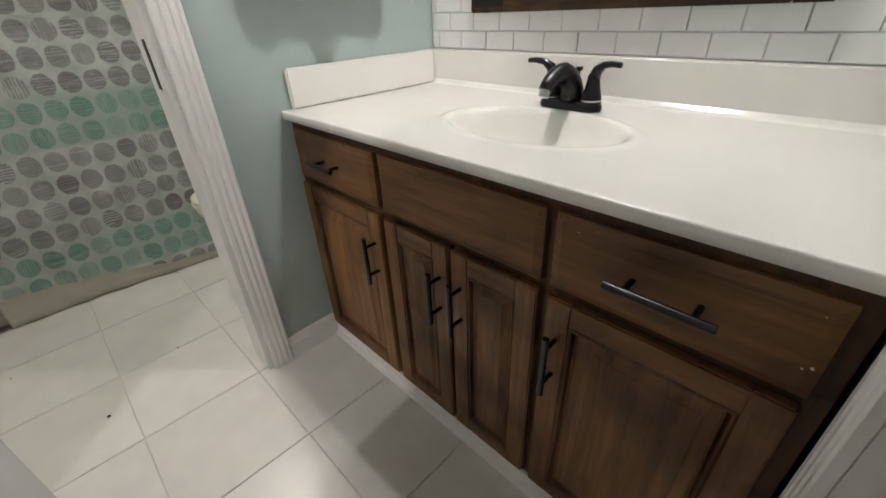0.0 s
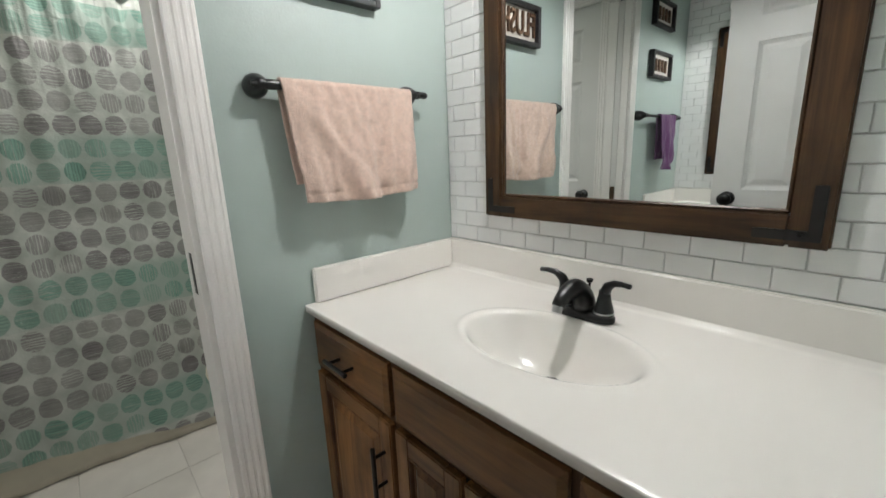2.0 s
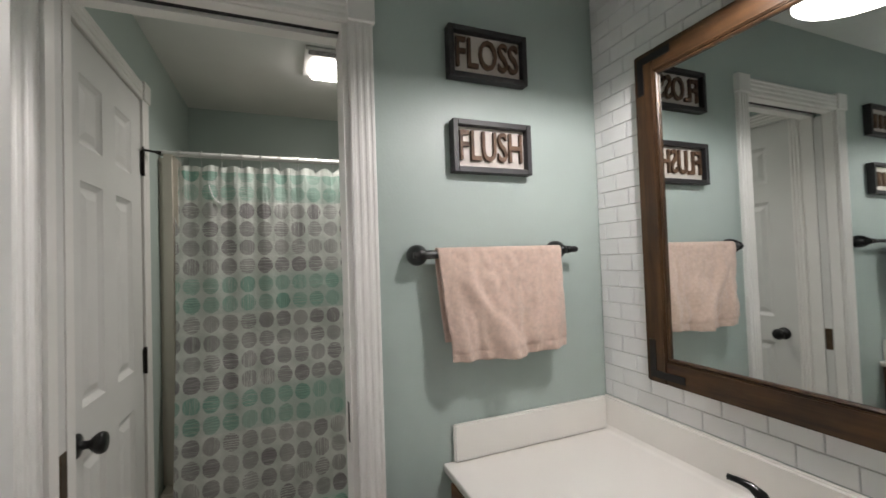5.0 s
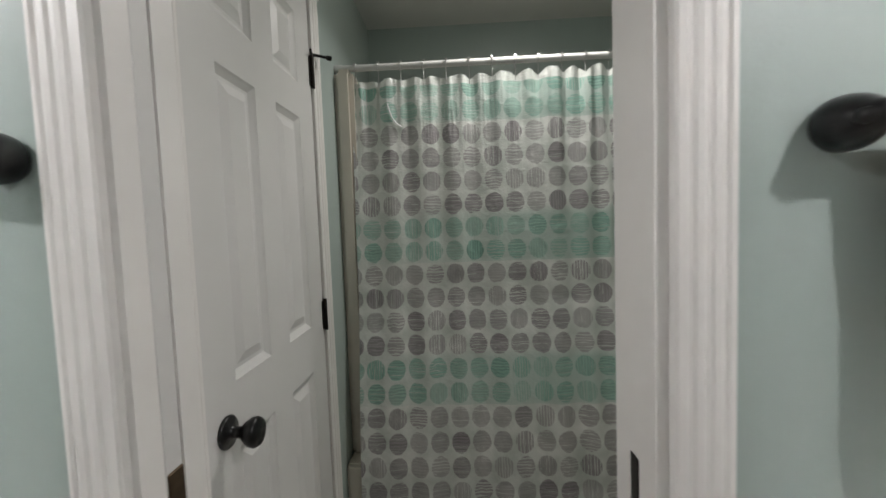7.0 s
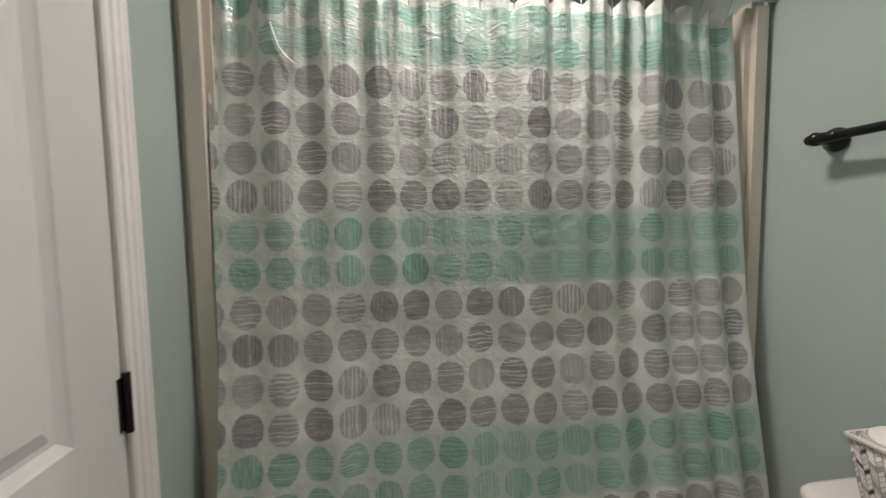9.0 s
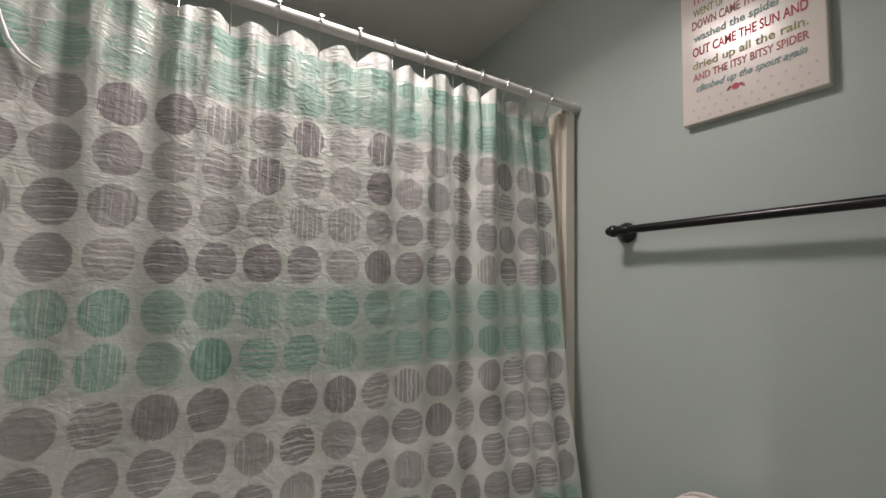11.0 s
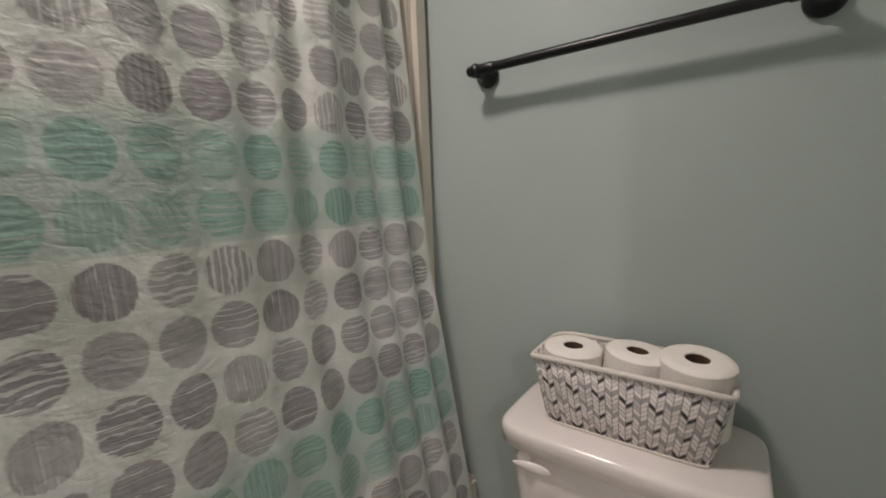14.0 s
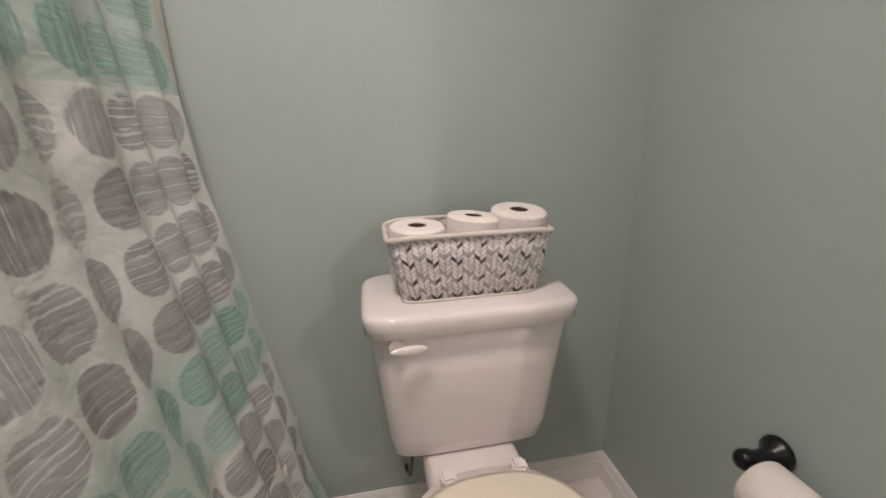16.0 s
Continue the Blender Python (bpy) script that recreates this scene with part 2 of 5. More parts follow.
    ink = math_("MULTIPLY", ink, math_("ADD", 0.62, math_("MULTIPLY", r2, 0.38)))
    ink = math_("MULTIPLY", ink, dot)
    ink = math_("MULTIPLY", ink, math_("SUBTRACT", 1.22, math_("MULTIPLY", cloud_fac, 0.5)), True)
    # plain hem along the top
    ink = math_("MULTIPLY", ink, math_("LESS_THAN", v, 7.62))
    six = math_("MODULO", math_("ADD", cv, 600.0), 6.0)
    teal = math_("LESS_THAN", six, 1.5)
    col = n.new("ShaderNodeMix")
    col.data_type = "RGBA"
    l.new(teal, col.inputs[0])
    col.inputs[6].default_value = (0.32, 0.30, 0.31, 1)
    col.inputs[7].default_value = (0.275, 0.465, 0.395, 1)
    shade = n.new("ShaderNodeMix")
    shade.data_type, shade.blend_type = "RGBA", "MULTIPLY"
    shade.inputs[0].default_value = 1.0
    tone = math_("ADD", math_("MULTIPLY", brush, -1.7), 1.80)
    l.new(col.outputs[2], shade.inputs[6])
    l.new(tone, shade.inputs[7])
    fin = n.new("ShaderNodeMix")
    fin.data_type = "RGBA"
    l.new(ink, fin.inputs[0])
    cl = n.new("ShaderNodeValToRGB")
    cl.color_ramp.elements[0].position, cl.color_ramp.elements[1].position = 0.36, 0.66
    cl.color_ramp.elements[0].color, cl.color_ramp.elements[1].color = (0.60, 0.645, 0.60, 1), (0.835, 0.85, 0.82, 1)
    l.new(cloud.outputs["Fac"], cl.inputs[0])
    # sea-green wash printed behind the green rows over one half of the cloth
    mid_row = math_("ABSOLUTE", math_("SUBTRACT", math_("MODULO", math_("ADD", v, 600.0), 6.0), 1.0))
    band = math_("MULTIPLY", math_("SUBTRACT", 1.35, mid_row), 2.2, True)
    wash = math_("MULTIPLY", math_("MULTIPLY", math_("SUBTRACT", u, 97.0), 0.10, True), math_("MULTIPLY", band, math_("LESS_THAN", v, 7.62)))
    wash = math_("MULTIPLY", wash, math_("ADD", math_("MULTIPLY", cloud_fac, 1.2), 0.15), True)
    tint = n.new("ShaderNodeMix")
    tint.data_type = "RGBA"
    l.new(wash, tint.inputs[0])
    l.new(cl.outputs[0], tint.inputs[6])
    tint.inputs[7].default_value = (0.44, 0.575, 0.515, 1)
    l.new(tint.outputs[2], fin.inputs[6])
    l.new(shade.outputs[2], fin.inputs[7])
    l.new(fin.outputs[2], b.inputs["Base Color"])
    b.inputs["Roughness"].default_value = 0.20
    b.inputs["Specular IOR Level"].default_value = 0.5
    weave = n.new("ShaderNodeTexNoise")
    weave.inputs["Scale"].default_value = 28.0
    weave.inputs["Detail"].default_value = 5
    l.new(uv.outputs[0], weave.inputs["Vector"])
    crin = n.new("ShaderNodeTexNoise")
    crin.inputs["Scale"].default_value = 1.1
    crin.inputs["Detail"].default_value = 3
    crin.inputs["Distortion"].default_value = 0.5
    l.new(uv.outputs[0], crin.inputs["Vector"])
    pk = n.new("ShaderNodeTexNoise")
    pk.inputs["Scale"].default_value = 1.8
    pk.inputs["Detail"].default_value = 1
    pk.inputs["Distortion"].default_value = 1.2
    l.new(uv.outputs[0], pk.inputs["Vector"])
    pucker = math_("MULTIPLY", math_("ABSOLUTE", math_("SUBTRACT", pk.outputs["Fac"], 0.5)), 0.45)
    # sharp creases of thin vinyl, finer and stronger towards the gathered top
    cr = n.new("ShaderNodeTexNoise")
    cr.inputs["Scale"].default_value = 3.6
    cr.inputs["Detail"].default_value = 2
    cr.inputs["Distortion"].default_value = 0.9
    flat = n.new("ShaderNodeVectorMath")
    flat.operation = "MULTIPLY"
    flat.inputs[1].default_value = (0.6, 1.7, 1.0)
    l.new(uv.outputs[0], flat.inputs[0])
    l.new(flat.outputs[0], cr.inputs["Vector"])
    high = math_("MULTIPLY", math_("SUBTRACT", v, 0.5), 0.14, True)
    crease = math_("MULTIPLY", math_("ABSOLUTE", math_("SUBTRACT", cr.outputs["Fac"], 0.5)), math_("ADD", 0.22, math_("MULTIPLY", high, 0.62)))
    pucker = math_("ADD", pucker, crease)
    h = math_("ADD", math_("MULTIPLY", weave.outputs["Fac"], 0.03), math_("ADD", math_("MULTIPLY", crin.outputs["Fac"], 1.0), pucker))
    bp = n.new("ShaderNodeBump")
    bp.inputs["Strength"].default_value = 0.45
    bp.inputs["Distance"].default_value = 0.012
    l.new(h, bp.inputs["Height"])
    l.new(bp.outputs[0], b.inputs["Normal"])
    tr = n.new("ShaderNodeBsdfTranslucent")
    l.new(fin.outputs[2], tr.inputs[0])
    ms = n.new("ShaderNodeMixShader")
    ms.inputs[0].default_value = 0.18
    l.new(b.outputs[0], ms.inputs[1])
    l.new(tr.outputs[0], ms.inputs[2])
    l.new(ms.outputs[0], n["Material Output"].inputs[0])
    return m


CURTAIN = curtain_material()


def basket_material():
    """Woven print of short slanted strokes in columns, grey, black and white."""
    m = bpy.data.materials.new("herringbone_print_fabric")
    m.use_nodes = True
    nt = m.node_tree
    n, l = nt.nodes, nt.links
    b = n["Principled BSDF"]

    def math_(op, a, c=None, clamp=False):
        x = n.new("ShaderNodeMath")
        x.operation, x.use_clamp = op, clamp
        for i, v in enumerate((a, c)):
            if v is None:
                continue
            if isinstance(v, (int, float)):
                x.inputs[i].default_value = v
            else:
                l.new(v, x.inputs[i])
        return x.outputs[0]

    uv = n.new("ShaderNodeUVMap")
    uv.uv_map = "cloth"
    sep = n.new("ShaderNodeSeparateXYZ")
    l.new(uv.outputs[0], sep.inputs[0])
    u = math_("MULTIPLY", sep.outputs[0], 86.0)
    cu = math_("FLOOR", u)
    fu = math_("FRACT", u)
    odd = math_("MODULO", math_("ADD", cu, 400.0), 2.0)
    sgn = math_("SUBTRACT", math_("MULTIPLY", odd, 2.0), 1.0)
    v = math_("ADD", math_("MULTIPLY", sep.outputs[1], 112.0), math_("MULTIPLY", math_("MULTIPLY", fu, sgn), 1.15))
    cv = math_("FLOOR", v)
    fv = math_("FRACT", v)
    cell = n.new("ShaderNodeCombineXYZ")
    l.new(cu, cell.inputs[0])
    l.new(cv, cell.inputs[1])
    rnd = n.new("ShaderNodeTexWhiteNoise")
    rnd.noise_dimensions = "2D"
    l.new(cell.outputs[0], rnd.inputs["Vector"])
    four = math_("MODULO", math_("ADD", cu, 400.0), 4.0)

    def stroke(column, rows, shift):
        hit = math_("LESS_THAN", math_("ABSOLUTE", math_("SUBTRACT", four, column)), 0.1)
        turn = math_("MODULO", math_("ADD", cv, 600.0 + shift), rows)
        return math_("MULTIPLY", hit, math_("LESS_THAN", turn, 0.5))

    black = math_("ADD", stroke(2.0, 4.0, 0.0), stroke(1.0, 9.0, 2.0), True)
    grey = math_("ADD", math_("ADD", stroke(0.0, 5.0, 0.0), stroke(1.0, 5.0, 0.0)), stroke(3.0, 4.0, 1.0), True)
    ramp = n.new("ShaderNodeValToRGB")
    e = ramp.color_ramp.elements
    e[0].position, e[0].color = 0.0, (0.52, 0.49, 0.47, 1)
    e[1].position, e[1].color = 0.45, (0.76, 0.71, 0.675, 1)
    l.new(rnd.outputs["Value"], ramp.inputs[0])
    tone = ramp.outputs[0]
    for mask, ink in ((grey, (0.36, 0.34, 0.335, 1)), (black, (0.035, 0.032, 0.03, 1))):
        mx = n.new("ShaderNodeMix")
        mx.data_type = "RGBA"
        l.new(mask, mx.inputs[0])
        l.new(tone, mx.inputs[6])
        mx.inputs[7].default_value = ink
        tone = mx.outputs[2]
    half = math_("SUBTRACT", 0.43, math_("MULTIPLY", black, 0.13))
    inside = math_("MULTIPLY", math_("LESS_THAN", math_("ABSOLUTE", math_("SUBTRACT", fv, 0.5)), half), math_("LESS_THAN", math_("ABSOLUTE", math_("SUBTRACT", fu, 0.5)), 0.43))
    mix = n.new("ShaderNodeMix")
    mix.data_type = "RGBA"
    l.new(inside, mix.inputs[0])
    mix.inputs[6].default_value = (0.25, 0.235, 0.23, 1)
    l.new(tone, mix.inputs[7])
    l.new(mix.outputs[2], b.inputs["Base Color"])
    b.inputs["Roughness"].default_value = 0.9
    return m


BASKET = basket_material()


# ---- mesh helpers ----
LOC = {}
FLIP = False
FLIPPER = Matrix(((-1, 0, 0, 2 * MID), (0, 1, 0, 0), (0, 0, 1, 0), (0, 0, 0, 1)))


def thing(name, x, y, z, label="", category="", group="", kind=""):
    """An empty at a thing's base, to which its parts are bound."""
    if FLIP:
        x = 2 * MID - x
    ob = new(name)
    ob.empty_display_size = 0.05
    ob.location = (x, y, z)
    LOC[ob.name] = Vector((x, y, z))
    return tagged(ob, label, category, group, kind)


def part(name, bm, mat, parent=None, label="", smooth=False, category="", kind="", group=""):
    """One mesh object out of a bmesh in world places, under a thing or a part."""
    if FLIP:
        bmesh.ops.transform(bm, matrix=FLIPPER, verts=bm.verts)
        bmesh.ops.reverse_faces(bm, faces=bm.faces)
    off = LOC[parent.name] if parent else Vector()
    if parent:
        bmesh.ops.translate(bm, vec=-off, verts=bm.verts)
    me = bpy.data.meshes.new(name)
    bm.to_mesh(me)
    bm.free()
    if smooth:
        for p in me.polygons:
            p.use_smooth = True
        if smooth != "all":
            me.set_sharp_from_angle(angle=radians(40))
    for mm in (mat if isinstance(mat, (list, tuple)) else [mat]):
        me.materials.append(mm)
    ob = new(name, me)
    if parent:
        ob.parent = parent
    LOC[ob.name] = off
    return tagged(ob, label, category, group, kind)


def box(x0, x1, y0, y1, z0, z1, bevel=0.0, bm=None, seg=1):
    own = bmesh.new()
    bmesh.ops.create_cube(own, size=1)
    for v in own.verts:
        v.co = Vector(((x0 + x1) / 2 + v.co.x * abs(x1 - x0), (y0 + y1) / 2 + v.co.y * abs(y1 - y0), (z0 + z1) / 2 + v.co.z * abs(z1 - z0)))
    if bevel:
        bmesh.ops.bevel(own, geom=own.edges[:] + own.verts[:], offset=bevel, segments=seg, affect="EDGES", clamp_overlap=True)
    return join(bm, own)


def join(bm, own):
    """Adds own to bm, or gives own back."""
    if bm is None:
        return own
    me = bpy.data.meshes.new("tmp")
    own.to_mesh(me)
    own.free()
    bm.from_mesh(me)
    bpy.data.meshes.remove(me)
    return bm


def tube(points, radii, sides=16, bm=None, cap=True):
    """A round bar through points; radii one number or one for each point."""
    own = bmesh.new()
    pts = [Vector(p) for p in points]
    rad = radii if isinstance(radii, (list, tuple)) else [radii] * len(pts)
    rings = []
    side = None
    for i, p in enumerate(pts):
        d = (pts[min(i + 1, len(pts) - 1)] - pts[max(i - 1, 0)]).normalized()
        if side is None:
            ref = Vector((0, 0, 1)) if abs(d.z) < 0.9 else Vector((1, 0, 0))
            side = d.cross(ref).normalized()
        else:
            side = (side - d * side.dot(d)).normalized()
        up = d.cross(side)
        rings.append([own.verts.new(p + (side * math.cos(a) + up * math.sin(a)) * rad[i]) for a in [2 * math.pi * k / sides for k in range(sides)]])
    for a, c in zip(rings, rings[1:]):
        for k in range(sides):
            own.faces.new((a[k], a[(k + 1) % sides], c[(k + 1) % sides], c[k]))
    if cap:
        own.faces.new(rings[0][::-1])
        own.faces.new(rings[-1])
    bmesh.ops.recalc_face_normals(own, faces=own.faces)
    return join(bm, own)


def spin(profile, centre, axis="z", sides=32, bm=None):
    """A turned shape: profile of (radius, height) about an axis through centre."""
    c = Vector(centre)
    d = {"x": Vector((1, 0, 0)), "y": Vector((0, 1, 0)), "z": Vector((0, 0, 1)), "-x": Vector((-1, 0, 0)), "-y": Vector((0, -1, 0))}[axis]
    u = d.orthogonal().normalized()
    w = d.cross(u)
    own = bmesh.new()
    rings = []
    for r, h in profile:
        r = max(r, 0.0004)
        rings.append([own.verts.new(c + d * h + (u * math.cos(a) + w * math.sin(a)) * r) for a in [2 * math.pi * k / sides for k in range(sides)]])
    for a, e in zip(rings, rings[1:]):
        for k in range(sides):
            own.faces.new((a[k], a[(k + 1) % sides], e[(k + 1) % sides], e[k]))
    own.faces.new(rings[0][::-1])
    own.faces.new(rings[-1])
    return join(bm, own)


def sweep(profile, p0, p1, u, v, bm=None):
    """A moulding: the profile's (a, b) points, along u and v, drawn from p0 to p1."""
    own = bmesh.new()
    u, v, p0, p1 = Vector(u), Vector(v), Vector(p0), Vector(p1)
    r0 = [own.verts.new(p0 + u * a + v * c) for a, c in profile]
    r1 = [own.verts.new(p1 + u * a + v * c) for a, c in profile]
    k = len(profile)
    for i in range(k):
        own.faces.new((r0[i], r0[(i + 1) % k], r1[(i + 1) % k], r1[i]))
    own.faces.new(r0[::-1])
    own.faces.new(r1)
    bmesh.ops.recalc_face_normals(own, faces=own.faces)
    return join(bm, own)


def frustum(rect0, rect1, plane, h0, h1, bm=None):
    """A raised field: rect (a0, a1, b0, b1) at height h0 rising to a smaller one at h1, across the axis plane ('x' or 'y')."""
    own = bmesh.new()

    def corner(a, b, h):
        return own.verts.new((h, a, b) if plane == "x" else (a, h, b))

    r0 = [corner(a, b, h0) for a, b in ((rect0[0], rect0[2]), (rect0[1], rect0[2]), (rect0[1], rect0[3]), (rect0[0], rect0[3]))]
    r1 = [corner(a, b, h1) for a, b in ((rect1[0], rect1[2]), (rect1[1], rect1[2]), (rect1[1], rect1[3]), (rect1[0], rect1[3]))]
    for i in range(4):
        own.faces.new((r0[i], r0[(i + 1) % 4], r1[(i + 1) % 4], r1[i]))
    own.faces.new(r1)
    own.faces.new(r0[::-1])
    bmesh.ops.recalc_face_normals(own, faces=own.faces)
    return join(bm, own)


def lettering(body, size, m, extrude, mat, parent, name="lettering", label="", bold=0.0, width=None, shear=0.0):
    """Words in the built-in font as a mesh, centred, at the pose m; width squeezes them to fit."""
    cu = bpy.data.curves.new("words", "FONT")
    cu.body, cu.size, cu.extrude, cu.offset = body, size, extrude, bold
    cu.align_x, cu.align_y, cu.shear = "CENTER", "CENTER", shear
    cu.resolution_u = 3
    tmp = new("words", cu)
    me = bpy.data.meshes.new_from_object(tmp.evaluated_get(bpy.context.evaluated_depsgraph_get()))
    bpy.data.objects.remove(tmp)
    bm = bmesh.new()
    bm.from_mesh(me)
    bpy.data.meshes.remove(me)
    if width:
        xs = [v.co.x for v in bm.verts]
        k = width / (max(xs) - min(xs))
        for v in bm.verts:
            v.co.x *= k
    bmesh.ops.transform(bm, matrix=m, verts=bm.verts)
    return part(name, bm, mat, parent, label)


# ---- setting ----
def structure(name, bm, mat, label, category, smooth=False):
    return part(name, bm, mat, None, label, smooth, category, "structure")


bm = box(RX, RX + 0.11, -1.6, BY + 0.11, 0, CEIL)
structure("wall_east", bm, MINT, "mint green painted plaster wall beside vanity and toilet", "wall")
bm = box(LX - 0.11, LX, -1.6, TY0, 0, CEIL)
structure("wall_west", bm, MINT, "mint green wall behind the second vanity", "wall")
bm = box(LX - 0.11, DL - 0.02, TY0, TY1, 0, CEIL)
box(DR + 0.02, RX, TY0, TY1, 0, CEIL, bm=bm)
box(DL - 0.02, DR + 0.02, TY0, TY1, DH + 0.02, CEIL, bm=bm)
structure("wall_north", bm, MINT, "mint green wall with doorway and towel bars", "wall")
CL0, CL1, DH2 = 1.645, 2.275, 2.035
bm = box(CX - 0.11, CX, TY1, CL0 - 0.02, 0, CEIL)
box(CX - 0.11, CX, CL1 + 0.02, BY + 0.11, 0, CEIL, bm=bm)
box(CX - 0.11, CX, CL0 - 0.02, CL1 + 0.02, DH2 + 0.02, CEIL, bm=bm)
structure("wall_closet_side", bm, MINT, "mint green wall round the closet door", "wall")
structure("wall_closet_back", box(CX - 0.125, CX - 0.115, CL0 - 0.1, CL1 + 0.1, 0, CEIL), HALL, "plain wall closing the closet", "wall")
bm = box(CX, RX, BY, BY + 0.11, 0, CEIL)
structure("wall_behind_tub", bm, MINT, "mint green wall above the tub surround", "wall")
EL, ER = -0.030, 0.602
bm = box(LX, EL - 0.02, SY - 0.11, SY, 0, CEIL)
box(ER + 0.02, RX, SY - 0.11, SY, 0, CEIL, bm=bm)
box(EL - 0.02, ER + 0.02, SY - 0.11, SY, DH2 + 0.02, CEIL, bm=bm)
structure("wall_south", bm, MINT, "mint green wall with the entrance doorway", "wall")
bm = box(LX, RX, -1.71, -1.6, 0, CEIL)
structure("wall_hall_end", bm, HALL, "plain hall wall closing the place", "wall")
bm = box(LX - 0.11, RX + 0.11, -1.71, BY + 0.11, CEIL, CEIL + 0.08)
structure("ceiling", bm, CEILING, "off-white textured ceiling", "ceiling")
floor = structure("floor", box(LX - 0.11, RX + 0.11, -1.71, BY + 0.11, -0.08, -0.004), GROUT, "cream ceramic tile floor with grey grout", "floor")

# fluted casings and jambs
FLUTE = [(0, 0), (0, 0.012), (0.004, 0.015), (0.013, 0.0155), (0.016, 0.0125), (0.021, 0.0125), (0.025, 0.0165), (0.032, 0.0175), (0.036, 0.0145), (0.041, 0.0145),
         (0.045, 0.018), (0.052, 0.0185), (0.056, 0.0145), (0.061, 0.014), (0.065, 0.017), (0.071, 0.0165), (0.074, 0.013), (0.074, 0)]
FLUTE = [(a * 0.88, c) for a, c in FLUTE]


def casing(name, a0, a1, head, plane, at, out, label, blocks=True):
    """Fluted door casing round an opening from a0 to a1; plane 'y' or 'x' at a wall face, out +1 or -1."""
    t = thing(name, *((a0, at, 0) if plane == "y" else (at, a0, 0)), label, "door casing", kind="structure")

    def place(a, z):
        return (a, at, z) if plane == "y" else (at, a, z)

    ax = Vector((1, 0, 0)) if plane == "y" else Vector((0, 1, 0))
    nrm = Vector((0, out, 0)) if plane == "y" else Vector((out, 0, 0))
    part("upright", sweep(FLUTE, place(a0 - 0.004, 0), place(a0 - 0.004, head + 0.004), -ax, nrm), WHITE_TRIM, t)
    part("upright", sweep(FLUTE, place(a1 + 0.004, 0), place(a1 + 0.004, head + 0.004), ax, nrm), WHITE_TRIM, t)
    part("head", sweep(FLUTE, place(a0 - 0.004, head + 0.004), place(a1 + 0.004, head + 0.004), (0, 0, 1), nrm), WHITE_TRIM, t)
    for s, a in ((-1, a0 - 0.004), (1, a1 + 0.004)):
        lo, hi = (a - 0.071, a + 0.003) if s < 0 else (a - 0.003, a + 0.071)
        f0, f1 = (at, at + out * 0.024)
        b = box(lo, hi, min(f0, f1), max(f0, f1), head + 0.004, head + 0.080, 0.003) if plane == "y" else box(min(f0, f1), max(f0, f1), lo, hi, head + 0.004, head + 0.080, 0.003)
        part("corner_block", b, WHITE_TRIM, t)
    return t


casing("door_casing", DL - 0.005, DR + 0.011, DH, "y", TY0, -1, "white fluted casing round the pocket doorway")
casing("door_casing", DL, DR, DH, "y", TY1, 1, "white fluted casing round the pocket doorway")
casing("door_casing", CL0, CL1, DH2, "x", CX, 1, "white fluted casing with corner blocks round the closet door")
casing("door_casing", EL, ER, DH2, "y", SY, 1, "white casing of the entrance doorway")

# pocket door frame: split jamb on one side with the door's edge inside it
j = thing("pocket_door", DL, 1.495, 0, "white pocket door slid into its split jamb", "door", kind="structure")
bm = box(DL - 0.02, DL, TY0 + 0.001, 1.474, 0, DH)
box(DL - 0.02, DL, 1.512, TY1 - 0.001, 0, DH, bm=bm)
part("split_jamb", bm, WHITE_TRIM, j)
leaf = part("leaf", box(DL - 0.018, DL - 0.002, 1.4775, 1.5105, 0.012, DH - 0.004, 0.002), WHITE_DOOR, j)
# thin near-black sheet, the pocket's inner shade put in as colour
part("slot_shade", box(DL - 0.0195, DL - 0.0185, 1.474, 1.512, 0, DH), DARK, j)
part("edge_latch", box(DL - 0.006, DL + 0.001, 1.480, 1.508, 0.875, 0.975, 0.001), BRASS_PLATE, leaf, "aged brass latch plate")
bm = box(DR, DR + 0.02, TY0 + 0.001, TY1 - 0.001, 0, DH)
part("jamb", bm, WHITE_TRIM, j)
part("strike_plate", box(DR - 0.0015, DR + 0.003, 1.478, 1.500, 0.885, 0.99, 0.0008), BRONZE, j, "dark strike plate")
bm = box(DL - 0.02, DR + 0.02, TY0 + 0.001, 1.474, DH, DH + 0.02)
box(DL - 0.02, DR + 0.02, 1.512, TY1 - 0.001, DH, DH + 0.02, bm=bm)
part("split_head", bm, WHITE_TRIM, j)
# near-black strip standing in for the dark gap of the head groove
part("track", box(DL - 0.02, DR + 0.02, 1.475, 1.513, DH + 0.012, DH + 0.02), DARK, j, "near-black strip for the shade in the track recess")
# jambs of the closet and entrance
bm = box(CX - 0.11, CX - 0.001, CL0 - 0.02, CL0 - 0.003, 0, DH2 + 0.003)
box(CX - 0.11, CX - 0.001, CL1 + 0.003, CL1 + 0.02, 0, DH2 + 0.003, bm=bm)
box(CX - 0.11, CX - 0.001, CL0 - 0.02, CL1 + 0.02, DH2 + 0.003, DH2 + 0.02, bm=bm)
structure("closet_jamb", bm, WHITE_TRIM, "white jamb of the closet door", "door frame")
bm = box(EL - 0.02, EL, SY - 0.109, SY - 0.001, 0, DH2)
box(ER, ER + 0.02, SY - 0.109, SY - 0.001, 0, DH2, bm=bm)
box(EL - 0.02, ER + 0.02, SY - 0.109, SY - 0.001, DH2, DH2 + 0.02, bm=bm)
structure("entrance_jamb", bm, WHITE_TRIM, "white jamb of the entrance door", "door frame")

